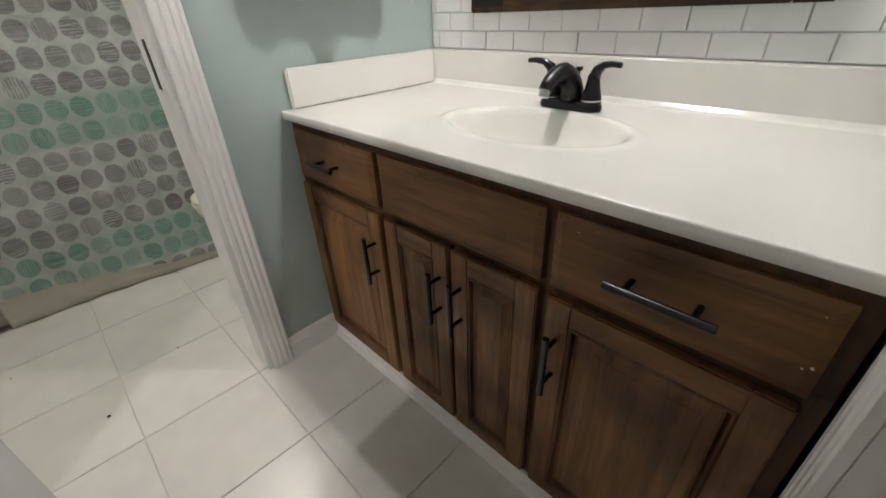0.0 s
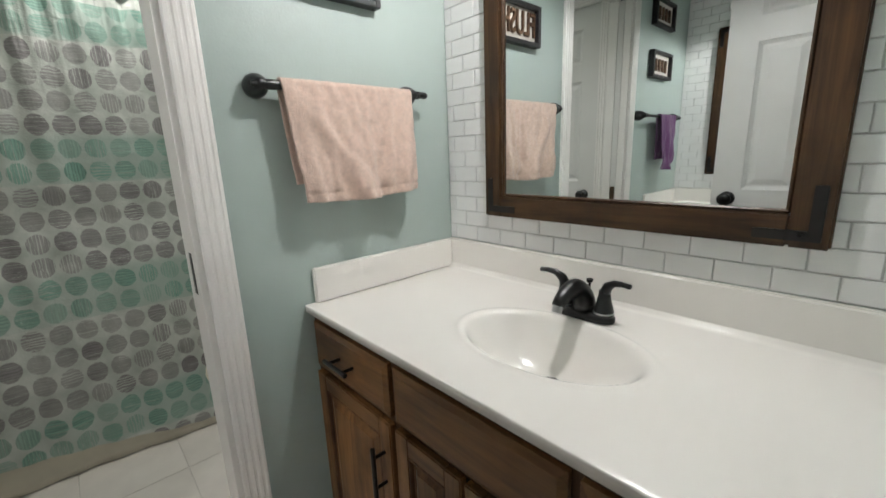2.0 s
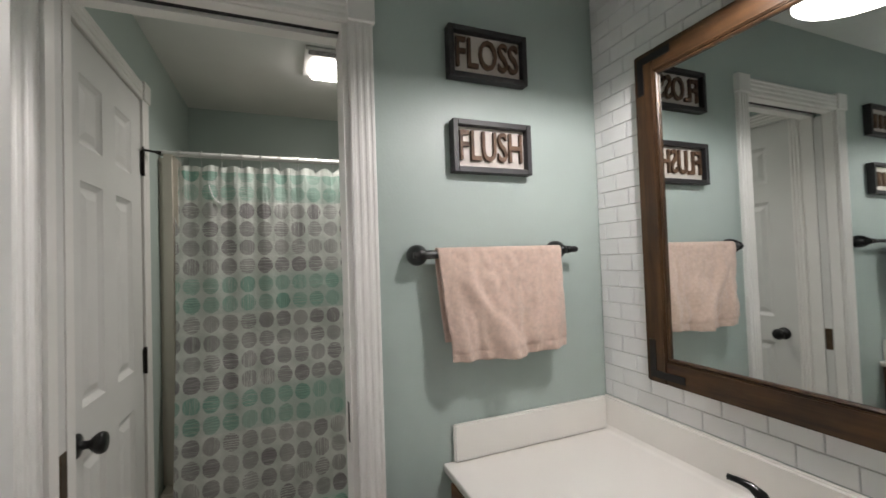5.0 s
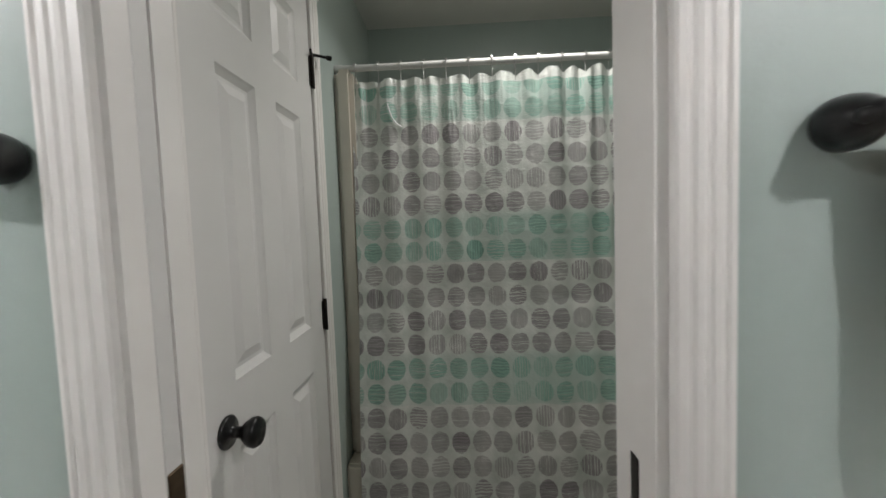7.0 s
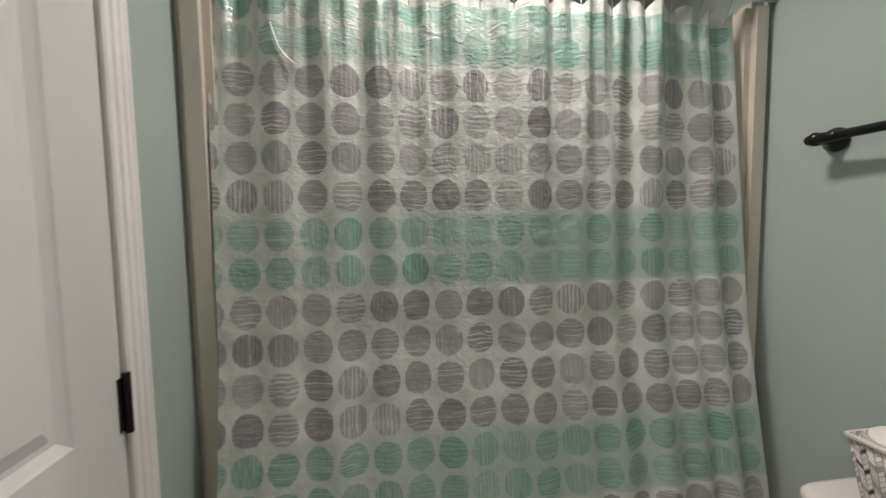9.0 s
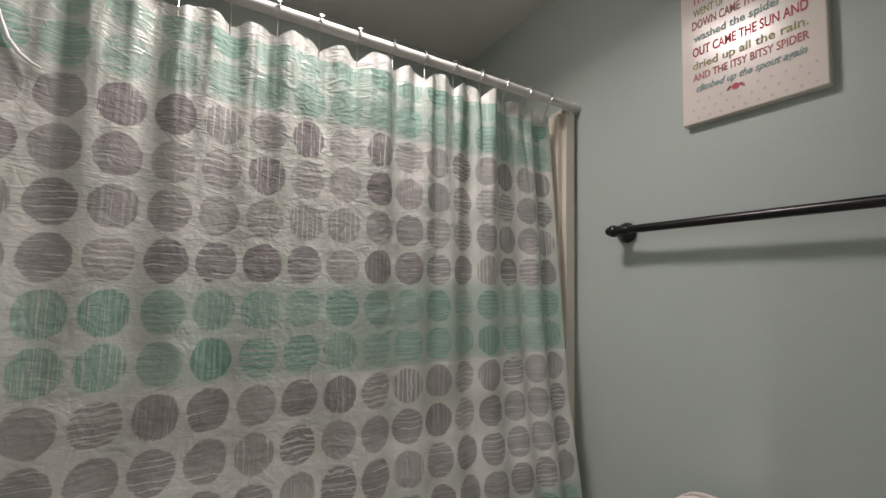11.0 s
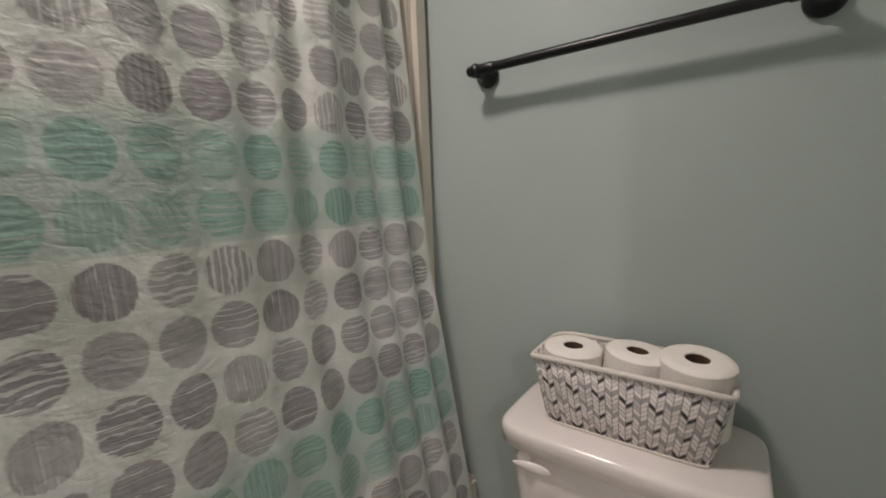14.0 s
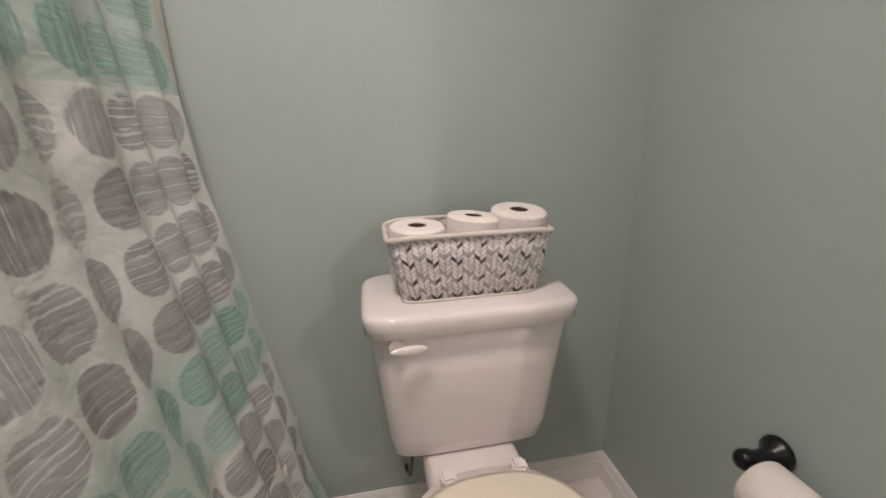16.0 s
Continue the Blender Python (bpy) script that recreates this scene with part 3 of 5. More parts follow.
BASE = [(0, 0), (0.014, 0), (0.014, 0.058), (0.010, 0.066), (0.010, 0.072), (0.006, 0.082), (0.003, 0.088), (0, 0.088)]
for name, p0, p1, u in (
        ("baseboard", (DR + 0.08, TY0, 0), (0.735, TY0, 0), (0, -1, 0)),
        ("baseboard", (2 * MID - 0.735, TY0, 0), (DL - 0.08, TY0, 0), (0, -1, 0)),
        ("baseboard", (DR + 0.08, TY1, 0), (RX, TY1, 0), (0, 1, 0)),
        ("baseboard", (RX, TY1, 0), (RX, TUB_Y, 0), (-1, 0, 0)),
        ("baseboard", (CX, CL1 + 0.08, 0), (CX, TUB_Y, 0), (1, 0, 0)),
        ("baseboard", (2 * MID - 0.735, SY, 0), (EL - 0.08, SY, 0), (0, 1, 0))):
    structure(name, sweep(BASE, p0, p1, u, (0, 0, 1)), WHITE_TRIM, "white moulded baseboard along the wall", "baseboard")


# ---- doors ----
def knob(parent, base, axis):
    k = part("knob", spin([(0.0, 0), (0.031, 0), (0.032, 0.004), (0.028, 0.008), (0.013, 0.011), (0.0105, 0.022), (0.0115, 0.030), (0.020, 0.038), (0.027, 0.048), (0.0285, 0.057), (0.025, 0.064), (0.0, 0.066)], base, axis, 28), BLACK, parent, "black round door knob", "all")
    return k


def six_panel(t, face, a0, a1, plane, out, thick, z0, z1, st=0.108):
    """A moulded six-panel door: leaf with stiles and rails, six raised panels; face is the plane of its front."""
    w = a1 - a0
    mu = 0.105
    pw = (w - 2 * st - mu) / 2
    cols = ((a0 + st, a0 + st + pw), (a1 - st - pw, a1 - st))
    rows = ((z0 + 0.235, z0 + 0.85), (z0 + 0.985, z0 + 1.605), (z0 + 1.705, z0 + 1.905))

    def bx(p0, p1, q0, q1, d0, d1, bm=None, bevel=0.0):
        lo, hi = sorted((face - out * d0, face - out * d1))
        return box(lo, hi, p0, p1, q0, q1, bevel, bm) if plane == "x" else box(p0, p1, lo, hi, q0, q1, bevel, bm)

    dep = 0.011
    bm = bx(a0, a1, z0, z1, dep + 0.001, thick - dep - 0.001)
    for d0, d1 in ((0, dep + 0.001), (thick - dep - 0.001, thick)):
        for p0, p1 in ((a0, a0 + st), (cols[0][1], cols[1][0]), (a1 - st, a1)):
            bx(p0, p1, z0, z1, d0, d1, bm)
        for q0, q1 in ((z0, rows[0][0]), (rows[0][1], rows[1][0]), (rows[1][1], rows[2][0]), (rows[2][1], z1)):
            for c0, c1 in cols:
                bx(c0, c1, q0, q1, d0, d1, bm)
    lf = part("leaf", bm, WHITE_DOOR, t)
    for c0, c1 in cols:
        for q0, q1 in rows:
            for f, o in ((face, out), (face - out * thick, -out)):
                own = bmesh.new()
                rings = []
                for ins, d in ((0.0, 0.0), (0.004, 0.0035), (0.016, dep), (0.024, dep), (0.046, 0.003)):
                    h = f - o * d
                    pts = ((c0 + ins, q0 + ins), (c1 - ins, q0 + ins), (c1 - ins, q1 - ins), (c0 + ins, q1 - ins))
                    rings.append([own.verts.new((h, a, z) if plane == "x" else (a, h, z)) for a, z in pts])
                for r0, r1 in zip(rings, rings[1:]):
                    for k in range(4):
                        own.faces.new((r0[k], r0[(k + 1) % 4], r1[(k + 1) % 4], r1[k]))
                own.faces.new(rings[-1])
                bmesh.ops.recalc_face_normals(own, faces=own.faces)
                b = own
                part("panel", b, WHITE_DOOR, lf)
    return lf


closet = thing("closet_door", CX, (CL0 + CL1) / 2, 0, "white six-panel closet door, closed, black knob", "door", kind="structure")
cface = CX + 0.004
six_panel(closet, cface, CL0, CL1, "x", 1, 0.035, 0.012, 2.032)
knob(closet, (cface, CL0 + 0.066, 0.913), "x")
for hz in (1.785, 1.012, 0.24):
    h = part("hinge", box(cface + 0.0005, cface + 0.003, CL1 - 0.012, CL1 + 0.014, hz - 0.045, hz + 0.045, 0.0008), BRONZE, closet, "dark bronze hinge")
    part("pin", tube([(cface + 0.007, CL1 + 0.002, hz - 0.05), (cface + 0.007, CL1 + 0.002, hz + 0.052)], 0.0065, 12), BRONZE, h, smooth=True)
    if hz == 1.785:
        b = tube([(cface + 0.007, CL1 + 0.002, hz + 0.054), (cface + 0.03, CL1 + 0.022, hz + 0.055), (cface + 0.052, CL1 + 0.036, hz + 0.054)], 0.0045, 10)
        tube([(cface + 0.007, CL1 + 0.002, hz + 0.054), (cface + 0.016, CL1 - 0.03, hz + 0.055)], 0.004, 10, b)
        tube([(cface + 0.046, CL1 + 0.032, hz + 0.054), (cface + 0.058, CL1 + 0.040, hz + 0.054)], 0.008, 10, b)
        part("hinge_stop", b, BLACK, h, "black hinge-pin door stop", True)

entry = thing("entrance_door", -0.017, 0.56, 0, "white six-panel entrance door, standing open", "door", kind="structure")
six_panel(entry, 0.0, SY + 0.012, 0.922, "x", 1, 0.035, 0.012, 2.032, 0.112)
knob(entry, (0.0, 0.858, 0.955), "x")
knob(entry, (-0.035, 0.858, 0.955), "-x")
part("latch_plate", box(-0.030, -0.005, 0.9215, 0.924, 0.93, 0.98, 0.0005), BRONZE, entry)


# ---- vanities (one each side) ----
def handle(parent, centre, axis, length=0.134):
    """A black bar pull on two posts standing off a front that faces -x."""
    c = Vector(centre)
    d = Vector((0, 1, 0)) if axis == "y" else Vector((0, 0, 1))
    bar = c + Vector((-0.033, 0, 0))
    h = part("pull", tube([bar - d * length / 2, bar + d * length / 2], 0.006, 14), BLACK, parent, "black bar pull", True)
    for s in (-1, 1):
        part("post", tube([c + d * s * length * 0.31 + Vector((0.001, 0, 0)), bar + d * s * length * 0.31], 0.0045, 10), BLACK, h, smooth=True)


def raised_door(parent, y0, y1, z0, z1, x):
    """Cabinet door facing -x: stiles, rails and a raised field."""
    d = 0.019
    st = 0.047
    dr = part("door", box(x + 0.016, x + d, y0 + 0.002, y1 - 0.002, z0 + 0.002, z1 - 0.002), DARK_WOOD, parent)
    for s0, s1 in ((y0, y0 + st), (y1 - st, y1)):
        part("stile", box(x, x + d + 0.001, s0, s1, z0, z1, 0.003, seg=2), WOOD_V, dr, smooth=True)
    for r0, r1 in ((z0, z0 + st), (z1 - st, z1)):
        part("rail", box(x + 0.0004, x + d, y0 + st - 0.003, y1 - st + 0.003, r0, r1, 0.003, seg=2), WOOD_H, dr, smooth=True)
    e = 0.034 if y1 - y0 > 0.25 else 0.026
    for name, mat, rows in (("bead", BEAD, ((0.0, 0.003), (0.002, 0.0005), (0.0045, -0.0005), (0.007, 0.002), (0.009, 0.008), (0.0105, 0.0095))),
                            ("raised_panel", WOOD_V, ((0.0105, 0.0095), (0.012, 0.0065), (0.014, 0.006), (0.016, 0.008), (e, 0.0025), (e + 0.002, 0.001)))):
        own = bmesh.new()
        rings = []
        for ins, dep in rows:
            ins += st - 0.001
            rings.append([own.verts.new((x + dep, a, b)) for a, b in ((y0 + ins, z0 + ins), (y1 - ins, z0 + ins), (y1 - ins, z1 - ins), (y0 + ins, z1 - ins))])
        for p, q in zip(rings, rings[1:]):
            for k in range(4):
                own.faces.new((p[k], q[k], q[(k + 1) % 4], p[(k + 1) % 4]))
        if name == "raised_panel":
            own.faces.new(rings[-1][::-1])
        part(name, own, mat, dr)
    return dr


VY0, VY1 = SY + 0.019, TY0 - 0.002
FX = 0.696        # face frame


def vanity():
    t = thing("vanity_cabinet", FX, (VY0 + VY1) / 2, 0, "brown stained wooden vanity cabinet with black pulls", "vanity", "vanities")
    bm = box(FX + 0.010, RX - 0.012, VY0, VY0 + 0.016, 0.052, 0.779)
    box(FX + 0.010, RX - 0.012, VY1 - 0.016, VY1, 0.052, 0.779, 0, bm)
    box(FX + 0.010, RX - 0.012, VY0 + 0.016, VY1 - 0.016, 0.052, 0.068, 0, bm)
    box(FX + 0.0095, FX + 0.014, VY0 + 0.016, VY1 - 0.016, 0.068, 0.779, 0, bm)
    part("carcass", bm, DARK_WOOD, t)
    rails = ((0.732, 0.7795), (0.600, 0.622), (0.052, 0.078))
    posts = ((VY1 - 0.03, VY1), (1.022, 1.052), (0.578, 0.605), (VY0, VY0 + 0.03))
    bm = None
    for z0, z1 in rails:
        bm = box(FX - 0.006, FX + 0.010, VY0, VY1, z0, z1, 0.001, bm)
    for a, b in posts:
        bm = box(FX - 0.005, FX + 0.0095, a, b, 0.055, 0.778, 0.001, bm)
    part("face_frame", bm, FACE, t, "dark stained face frame")
    part("toe_board", box(FX - 0.012, FX - 0.004, VY0, VY1, 0, 0.0505, 0.001), WHITE_TRIM, t, "pale painted toe board")
    part("shoe_strip", sweep([(0, 0), (0.014, 0), (0.010, 0.010), (0, 0.014)], (FX - 0.012, VY0, 0), (FX - 0.012, VY1, 0), (-1, 0, 0), (0, 0, 1)), WHITE_TRIM, t)
    fx = FX - 0.024
    for y0, y1, pull in ((1.049, 1.410, True), (0.603, 1.030, False), (0.247, 0.584, True)):
        bm = box(fx + 0.006, fx + 0.018, y0, y1, 0.620, 0.754, 0.001)
        frustum((y0, y1, 0.620, 0.754), (y0 + 0.014, y1 - 0.014, 0.634, 0.740), "x", fx + 0.006, fx, bm)
        d = part("drawer_front", bm, WOOD_H, t)
        if pull:
            handle(d, (fx, (y0 + y1) / 2, 0.690), "y", 0.108 if y0 > 1 else 0.138)
        if y0 < 0.3 and not FLIP:
            for cy, cz, cr in ((0.264, 0.662, 0.0016), (0.2565, 0.667, 0.0022), (0.267, 0.734, 0.0009), (0.545, 0.735, 0.0008)):
                part("paint_chip", spin([(0.0, -0.0005), (cr, 0.0), (cr * 0.7, 0.0006)], (fx + 0.0003, cy, cz), "-x", 7), WHITE_TRIM, d, "white paint speck")
    for y0, y1, hy in ((1.049, 1.410, 1.077), (0.820, 1.030, 0.846), (0.603, 0.811, 0.784), (0.247, 0.584, 0.559)):
        d = raised_door(t, y0, y1, 0.068, 0.602, fx)
        handle(d, (fx, hy, 0.475), "z")


BOWL = (0.935, 0.812, 0.134, 0.206, 0.116)   # centre x, y, half depth, half length, depth


def countertop():
    cx, cy, ra, rb, dep = BOWL
    x0, x1, y0, y1, zt, zb = 0.668, RX - 0.008, VY0 - 0.001, TY0 - 0.001, 0.798, 0.777
    t = thing("countertop", (x0 + x1) / 2, cy, zt, "glossy white cultured marble top with moulded oval sink", "countertop", "countertops")
    nx, ny = 92, 150
    own = bmesh.new()

    def height(x, y):
        r = math.hypot((x - cx) / ra, (y - cy) / rb)
        z = zt
        if r < 1:
            z = zt - 0.002 - dep * (1 - r ** 2.5) ** 1.05
        elif r < 1.14:
            q = (r - 1) / 0.14
            z = zt - 0.002 * (1 - q) + 0.0042 * math.sin(q * math.pi)
        edge = x - x0
        if edge < 0.003:
            z -= 0.003 - math.sqrt(max(0, 0.003 ** 2 - (0.003 - edge) ** 2))
        back = (x1 - 0.012) - x
        if back < 0.02:
            z += 0.02 - math.sqrt(max(0, 0.02 ** 2 - (0.02 - max(back, 0)) ** 2))
        return z

    xs = [x0 + (x1 - x0) * (i / nx) ** 1.0 for i in range(nx + 1)]
    xs = sorted(set([x0, x0 + 0.0004, x0 + 0.0013, x0 + 0.003] + xs[2:]))
    ys = [y0 + (y1 - y0) * k / ny for k in range(ny + 1)]
    grid = [[own.verts.new((x, y, height(x, y))) for y in ys] for x in xs]
    for a, c in zip(grid, grid[1:]):
        for k in range(ny):
            own.faces.new((a[k], c[k], c[k + 1], a[k + 1]))
    low = [own.verts.new((x0, y, zb)) for y in ys]
    lip = [own.verts.new(v.co) for v in grid[0]]
    for k in range(ny):
        own.faces.new((low[k], lip[k], lip[k + 1], low[k + 1]))
    in_ = [own.verts.new((x0 + 0.03, y, zb)) for y in ys]
    for k in range(ny):
        own.faces.new((in_[k], low[k], low[k + 1], in_[k + 1]))
    part("top", own, MARBLE, t, smooth="all")
    part("backsplash", box(RX - 0.022, RX - 0.001, y0, y1, zt - 0.01, 0.903, 0.005, seg=3), MARBLE, t, smooth=True)
    part("drain", spin([(0.0, 0.0), (0.0, 0.004), (0.012, 0.006), (0.017, 0.003), (0.021, 0.003), (0.023, 0.0), (0.023, -0.002)], (cx + 0.030, cy, zt - dep + 0.002), "z", 24), BRONZE, t, "dark bronze drain stopper", "all")
    part("side_splash", box(0.697, RX - 0.0205, TY0 - 0.018, TY0 - 0.001, zt + 0.001, 0.902, 0.004, seg=2), MARBLE, t, smooth=True)


def faucet():
    fy, fx, z = 0.822, 1.114, 0.8005
    t = thing("sink_faucet", fx, fy, z, "oil-rubbed bronze two-handle sink faucet", "faucet", "faucets")
    own = bmesh.new()
    ring = []
    for h, s in ((0, 1.0), (0.010, 1.0), (0.016, 0.94), (0.019, 0.80)):
        row = []
        for k in range(40):
            a = 2 * math.pi * k / 40
            cx_, sy_ = math.cos(a), math.sin(a)
            px = 0.030 * s * math.copysign(abs(cx_) ** 0.8, cx_)
            py = 0.078 * s * math.copysign(abs(sy_) ** 0.6, sy_)
            row.append(own.verts.new((fx + px, fy + py, z + h)))
        ring.append(row)
    for a, c in zip(ring, ring[1:]):
        for k in range(40):
            own.faces.new((a[k], a[(k + 1) % 40], c[(k + 1) % 40], c[k]))
    own.faces.new(ring[-1])
    part("base_plate", own, BLACK, t, smooth=True)
    pts, rad = [], []
    for i in range(15):
        q = i / 14
        a = math.pi * 0.80 * q
        pts.append((fx - 0.052 + 0.054 * math.cos(a) - 0.020 * q, fy, z + 0.030 + 0.045 * math.sin(a) + 0.011 * (1 - abs(2 * q - 1))))
        rad.append(0.0285 - 0.0135 * q)
    b = tube(pts, rad, 18)
    spin([(0.028, 0.012), (0.027, 0.03), (0.024, 0.045)], (fx, fy, z), "z", 24, b)
    part("spout", b, BLACK, t, smooth="all")
    end = pts[-1]
    part("aerator", tube([end, (end[0] - 0.006, fy, end[2] - 0.014)], 0.0115, 14), CHROME, t, "pale aerator ring", True)
    part("lift_rod", tube([(fx + 0.026, fy, z + 0.015), (fx + 0.026, fy, z + 0.078), (fx + 0.026, fy, z + 0.080), (fx + 0.026, fy, z + 0.088)], [0.003, 0.003, 0.0075, 0.0085], 12), BLACK, t, smooth=True)
    for s in (-1, 1):
        hy = fy + s * 0.052
        h = part("handle", spin([(0.023, 0.012), (0.024, 0.020), (0.022, 0.030), (0.0165, 0.050), (0.0135, 0.068), (0.0135, 0.076)], (fx, hy, z), "z", 24), BLACK, t, smooth="all")
        lv = [(fx, hy, z + 0.070), (fx - 0.002, hy + s * 0.008, z + 0.088), (fx - 0.006, hy + s * 0.024, z + 0.099), (fx - 0.010, hy + s * 0.044, z + 0.102), (fx - 0.013, hy + s * 0.064, z + 0.101)]
        part("lever", tube(lv, [0.0135, 0.0115, 0.008, 0.0065, 0.006], 14), BLACK, h, smooth="all")
        part("collar", spin([(0.0243, 0.021), (0.0247, 0.0225), (0.0243, 0.024)], (fx, hy, z), "z", 24), CHROME, h)


MY0, MY1, MZ0, MZ1 = 0.408, 1.240, 1.003, 1.930


def mirror():
    x = RX - 0.008
    t = thing("wall_mirror", x, (MY0 + MY1) / 2, MZ0, "mirror in dark brown wooden frame with black corner brackets", "mirror", "mirrors")
    w = 0.064
    for y0, y1 in ((MY0, MY0 + w), (MY1 - w, MY1)):
        part("stile", box(x - 0.024, x, y0, y1, MZ0, MZ1, 0.004, seg=2), FRAME_V, t, smooth=True)
    for z0, z1 in ((MZ0, MZ0 + w), (MZ1 - w, MZ1)):
        part("rail", box(x - 0.0235, x, MY0 + w, MY1 - w, z0, z1, 0.003, seg=2), FRAME_H, t, smooth=True)
    for r in ((MY0 + w, MY0 + w + 0.008, MZ0 + w, MZ1 - w), (MY1 - w - 0.008, MY1 - w, MZ0 + w, MZ1 - w), (MY0 + w, MY1 - w, MZ0 + w, MZ0 + w + 0.008), (MY0 + w, MY1 - w, MZ1 - w - 0.008, MZ1 - w)):
        part("inner_lip", box(x - 0.018, x - 0.006, *r, 0.003), FRAME_V, t)
    part("glass", box(x - 0.010, x - 0.005, MY0 + w - 0.004, MY1 - w + 0.004, MZ0 + w - 0.004, MZ1 - w + 0.004), MIRROR, t, "clear mirror glass")
    for sy in (0, 1):
        for sz in (0, 1):
            yo, zo = (MY0 + 0.014, MZ0 + 0.014) if (sy, sz) == (0, 0) else ((MY1 - 0.014 if sy else MY0 + 0.014), (MZ1 - 0.014 if sz else MZ0 + 0.014))
            dy, dz = (-1 if sy else 1), (-1 if sz else 1)
            a = sorted((yo, yo + dy * 0.105))
            c = sorted((zo, zo + dz * 0.020))
            b = box(x - 0.0258, x - 0.0238, a[0], a[1], c[0], c[1])
            a = sorted((yo, yo + dy * 0.020))
            c = sorted((zo + dz * 0.020, zo + dz * 0.105))
            box(x - 0.0258, x - 0.0238, a[0], a[1], c[0], c[1], 0, b)
            part("corner_bracket", b, BLACK, t)


def barn_light():
    lx, ly, lz = LAMP
    t = thing("barn_wall_light", RX, ly, 2.20, "gooseneck barn light with white-lined enamel shade, lit", "wall light", "barn lights")
    part("wall_plate", spin([(0.0, 0), (0.055, 0), (0.055, 0.008), (0.045, 0.016), (0.012, 0.02)], (RX - 0.007, ly, 2.20), "-x", 28), SHADE_OUT, t, smooth=True)
    part("arm", tube([(RX - 0.02, ly, 2.20), (RX - 0.10, ly, 2.235), (RX - 0.19, ly, 2.23), (lx + 0.015, ly, 2.18), (lx, ly, 2.10)], 0.010, 14), SHADE_OUT, t, smooth="all")
    prof = [(0.024, 0.15), (0.030, 0.125), (0.040, 0.105), (0.075, 0.075), (0.115, 0.035), (0.140, 0.004), (0.143, -0.012)]
    z0 = RIM + 0.012
    own = bmesh.new()
    rings = []
    for r, h in prof:
        rings.append([own.verts.new((lx + r * math.cos(a), ly + r * math.sin(a), z0 + h)) for a in [2 * math.pi * k / 40 for k in range(40)]])
    for a, c in zip(rings, rings[1:]):
        for k in range(40):
            own.faces.new((a[k], c[k], c[(k + 1) % 40], a[(k + 1) % 40]))
    own.faces.new(rings[0])
    sh = part("shade", own, SHADE_OUT, t, "dark enamel dome shade", "all")
    own = bmesh.new()
    rings = []
    for r, h in prof:
        rings.append([own.verts.new((lx + (r - 0.003) * math.cos(a), ly + (r - 0.003) * math.sin(a), z0 + h - 0.002)) for a in [2 * math.pi * k / 40 for k in range(40)]])
    for a, c in zip(rings, rings[1:]):
        for k in range(40):
            own.faces.new((a[k], a[(k + 1) % 40], c[(k + 1) % 40], c[k]))
    own.faces.new(rings[0][::-1])
    part("lining", own, SHADE_IN, sh, "white enamel lining", "all")
    part("bulb", spin([(0.013, 0.10), (0.014, 0.085), (0.028, 0.060), (0.031, 0.048), (0.026, 0.034), (0.0, 0.028)], (lx, ly, lz - 0.004), "z", 20), BULB, t, "glowing frosted bulb", "all")


for FLIP in (False, True):
    vanity()
    countertop()
    faucet()
    mirror()
    barn_light()
FLIP = False


# ---- towel bars, towels and signs on the north wall ----
def towel_bar(name, pts, wall, ball, label, r=0.0085):
    """Bar between two round posts; wall: unit vector out of the wall; pts: the two ends on the wall."""
    w = Vector(wall)
    a, b = Vector(pts[0]), Vector(pts[1])
    mid = (a + b) / 2
    t = thing(name, mid.x, mid.y, mid.z, label, "towel bar")
    d = (b - a).normalized()
    reach = 0.052 if ball else 0.062
    part("bar", tube([a + w * reach - d * 0.004, b + w * reach + d * 0.004], r, 16), BLACK, t, smooth=True)
    ax = {(0, -1, 0): "-y", (-1, 0, 0): "-x"}[tuple(wall)]
    for p, s in ((a, 1), (b, -1)):
        prof = [(0.0, 0.0), (0.024, 0.0), (0.0275, 0.006), (0.0290, 0.014), (0.0285, 0.024), (0.0260, 0.034), (0.0215, 0.044), (0.0160, 0.052), (0.0130, 0.060), (0.008, 0.064), (0.0, 0.065)] if ball else \
            [(0.0, 0.0), (0.027, 0.0), (0.029, 0.004), (0.027, 0.012), (0.018, 0.020), (0.013, 0.030), (0.013, 0.050), (0.016, 0.058), (0.016, 0.066), (0.010, 0.074), (0.0, 0.076)]
        po = part("post", spin(prof, p, ax, 28), BLACK, t, smooth="all")
        q = p + w * reach
        if ball:
            part("socket", tube([q - d * s * 0.020, q, q + d * s * 0.026, q + d * s * 0.034, q + d * s * 0.066, q + d * s * 0.070], [0.007, 0.011, 0.0125, 0.0120, 0.0100, 0.009], 18), BLACK, po, smooth="all")
            if s < 0:
                part("finial", tube([q - d * s * 0.015, q - d * s * 0.034, q - d * s * 0.048, q - d * s * 0.056], [0.012, 0.0095, 0.0105, 0.007], 16), BLACK, po, smooth="all")
        else:
            part("socket", tube([q - d * s * 0.020, q - d * s * 0.014, q + d * s * 0.045, q + d * s * 0.050], [0.009, 0.0125, 0.0125, 0.010], 16), BLACK, po, smooth="all")
    return t


TBZ = 1.383
towel_bar("towel_bar", ((0.604, TY0, TBZ - 0.004), (1.058, TY0, TBZ)), (0, -1, 0), True, "black metal towel bar holding a pink towel")
towel_bar("towel_bar", ((-0.305, TY0, TBZ), (-0.84, TY0, TBZ)), (0, -1, 0), True, "black metal towel bar holding a purple towel")


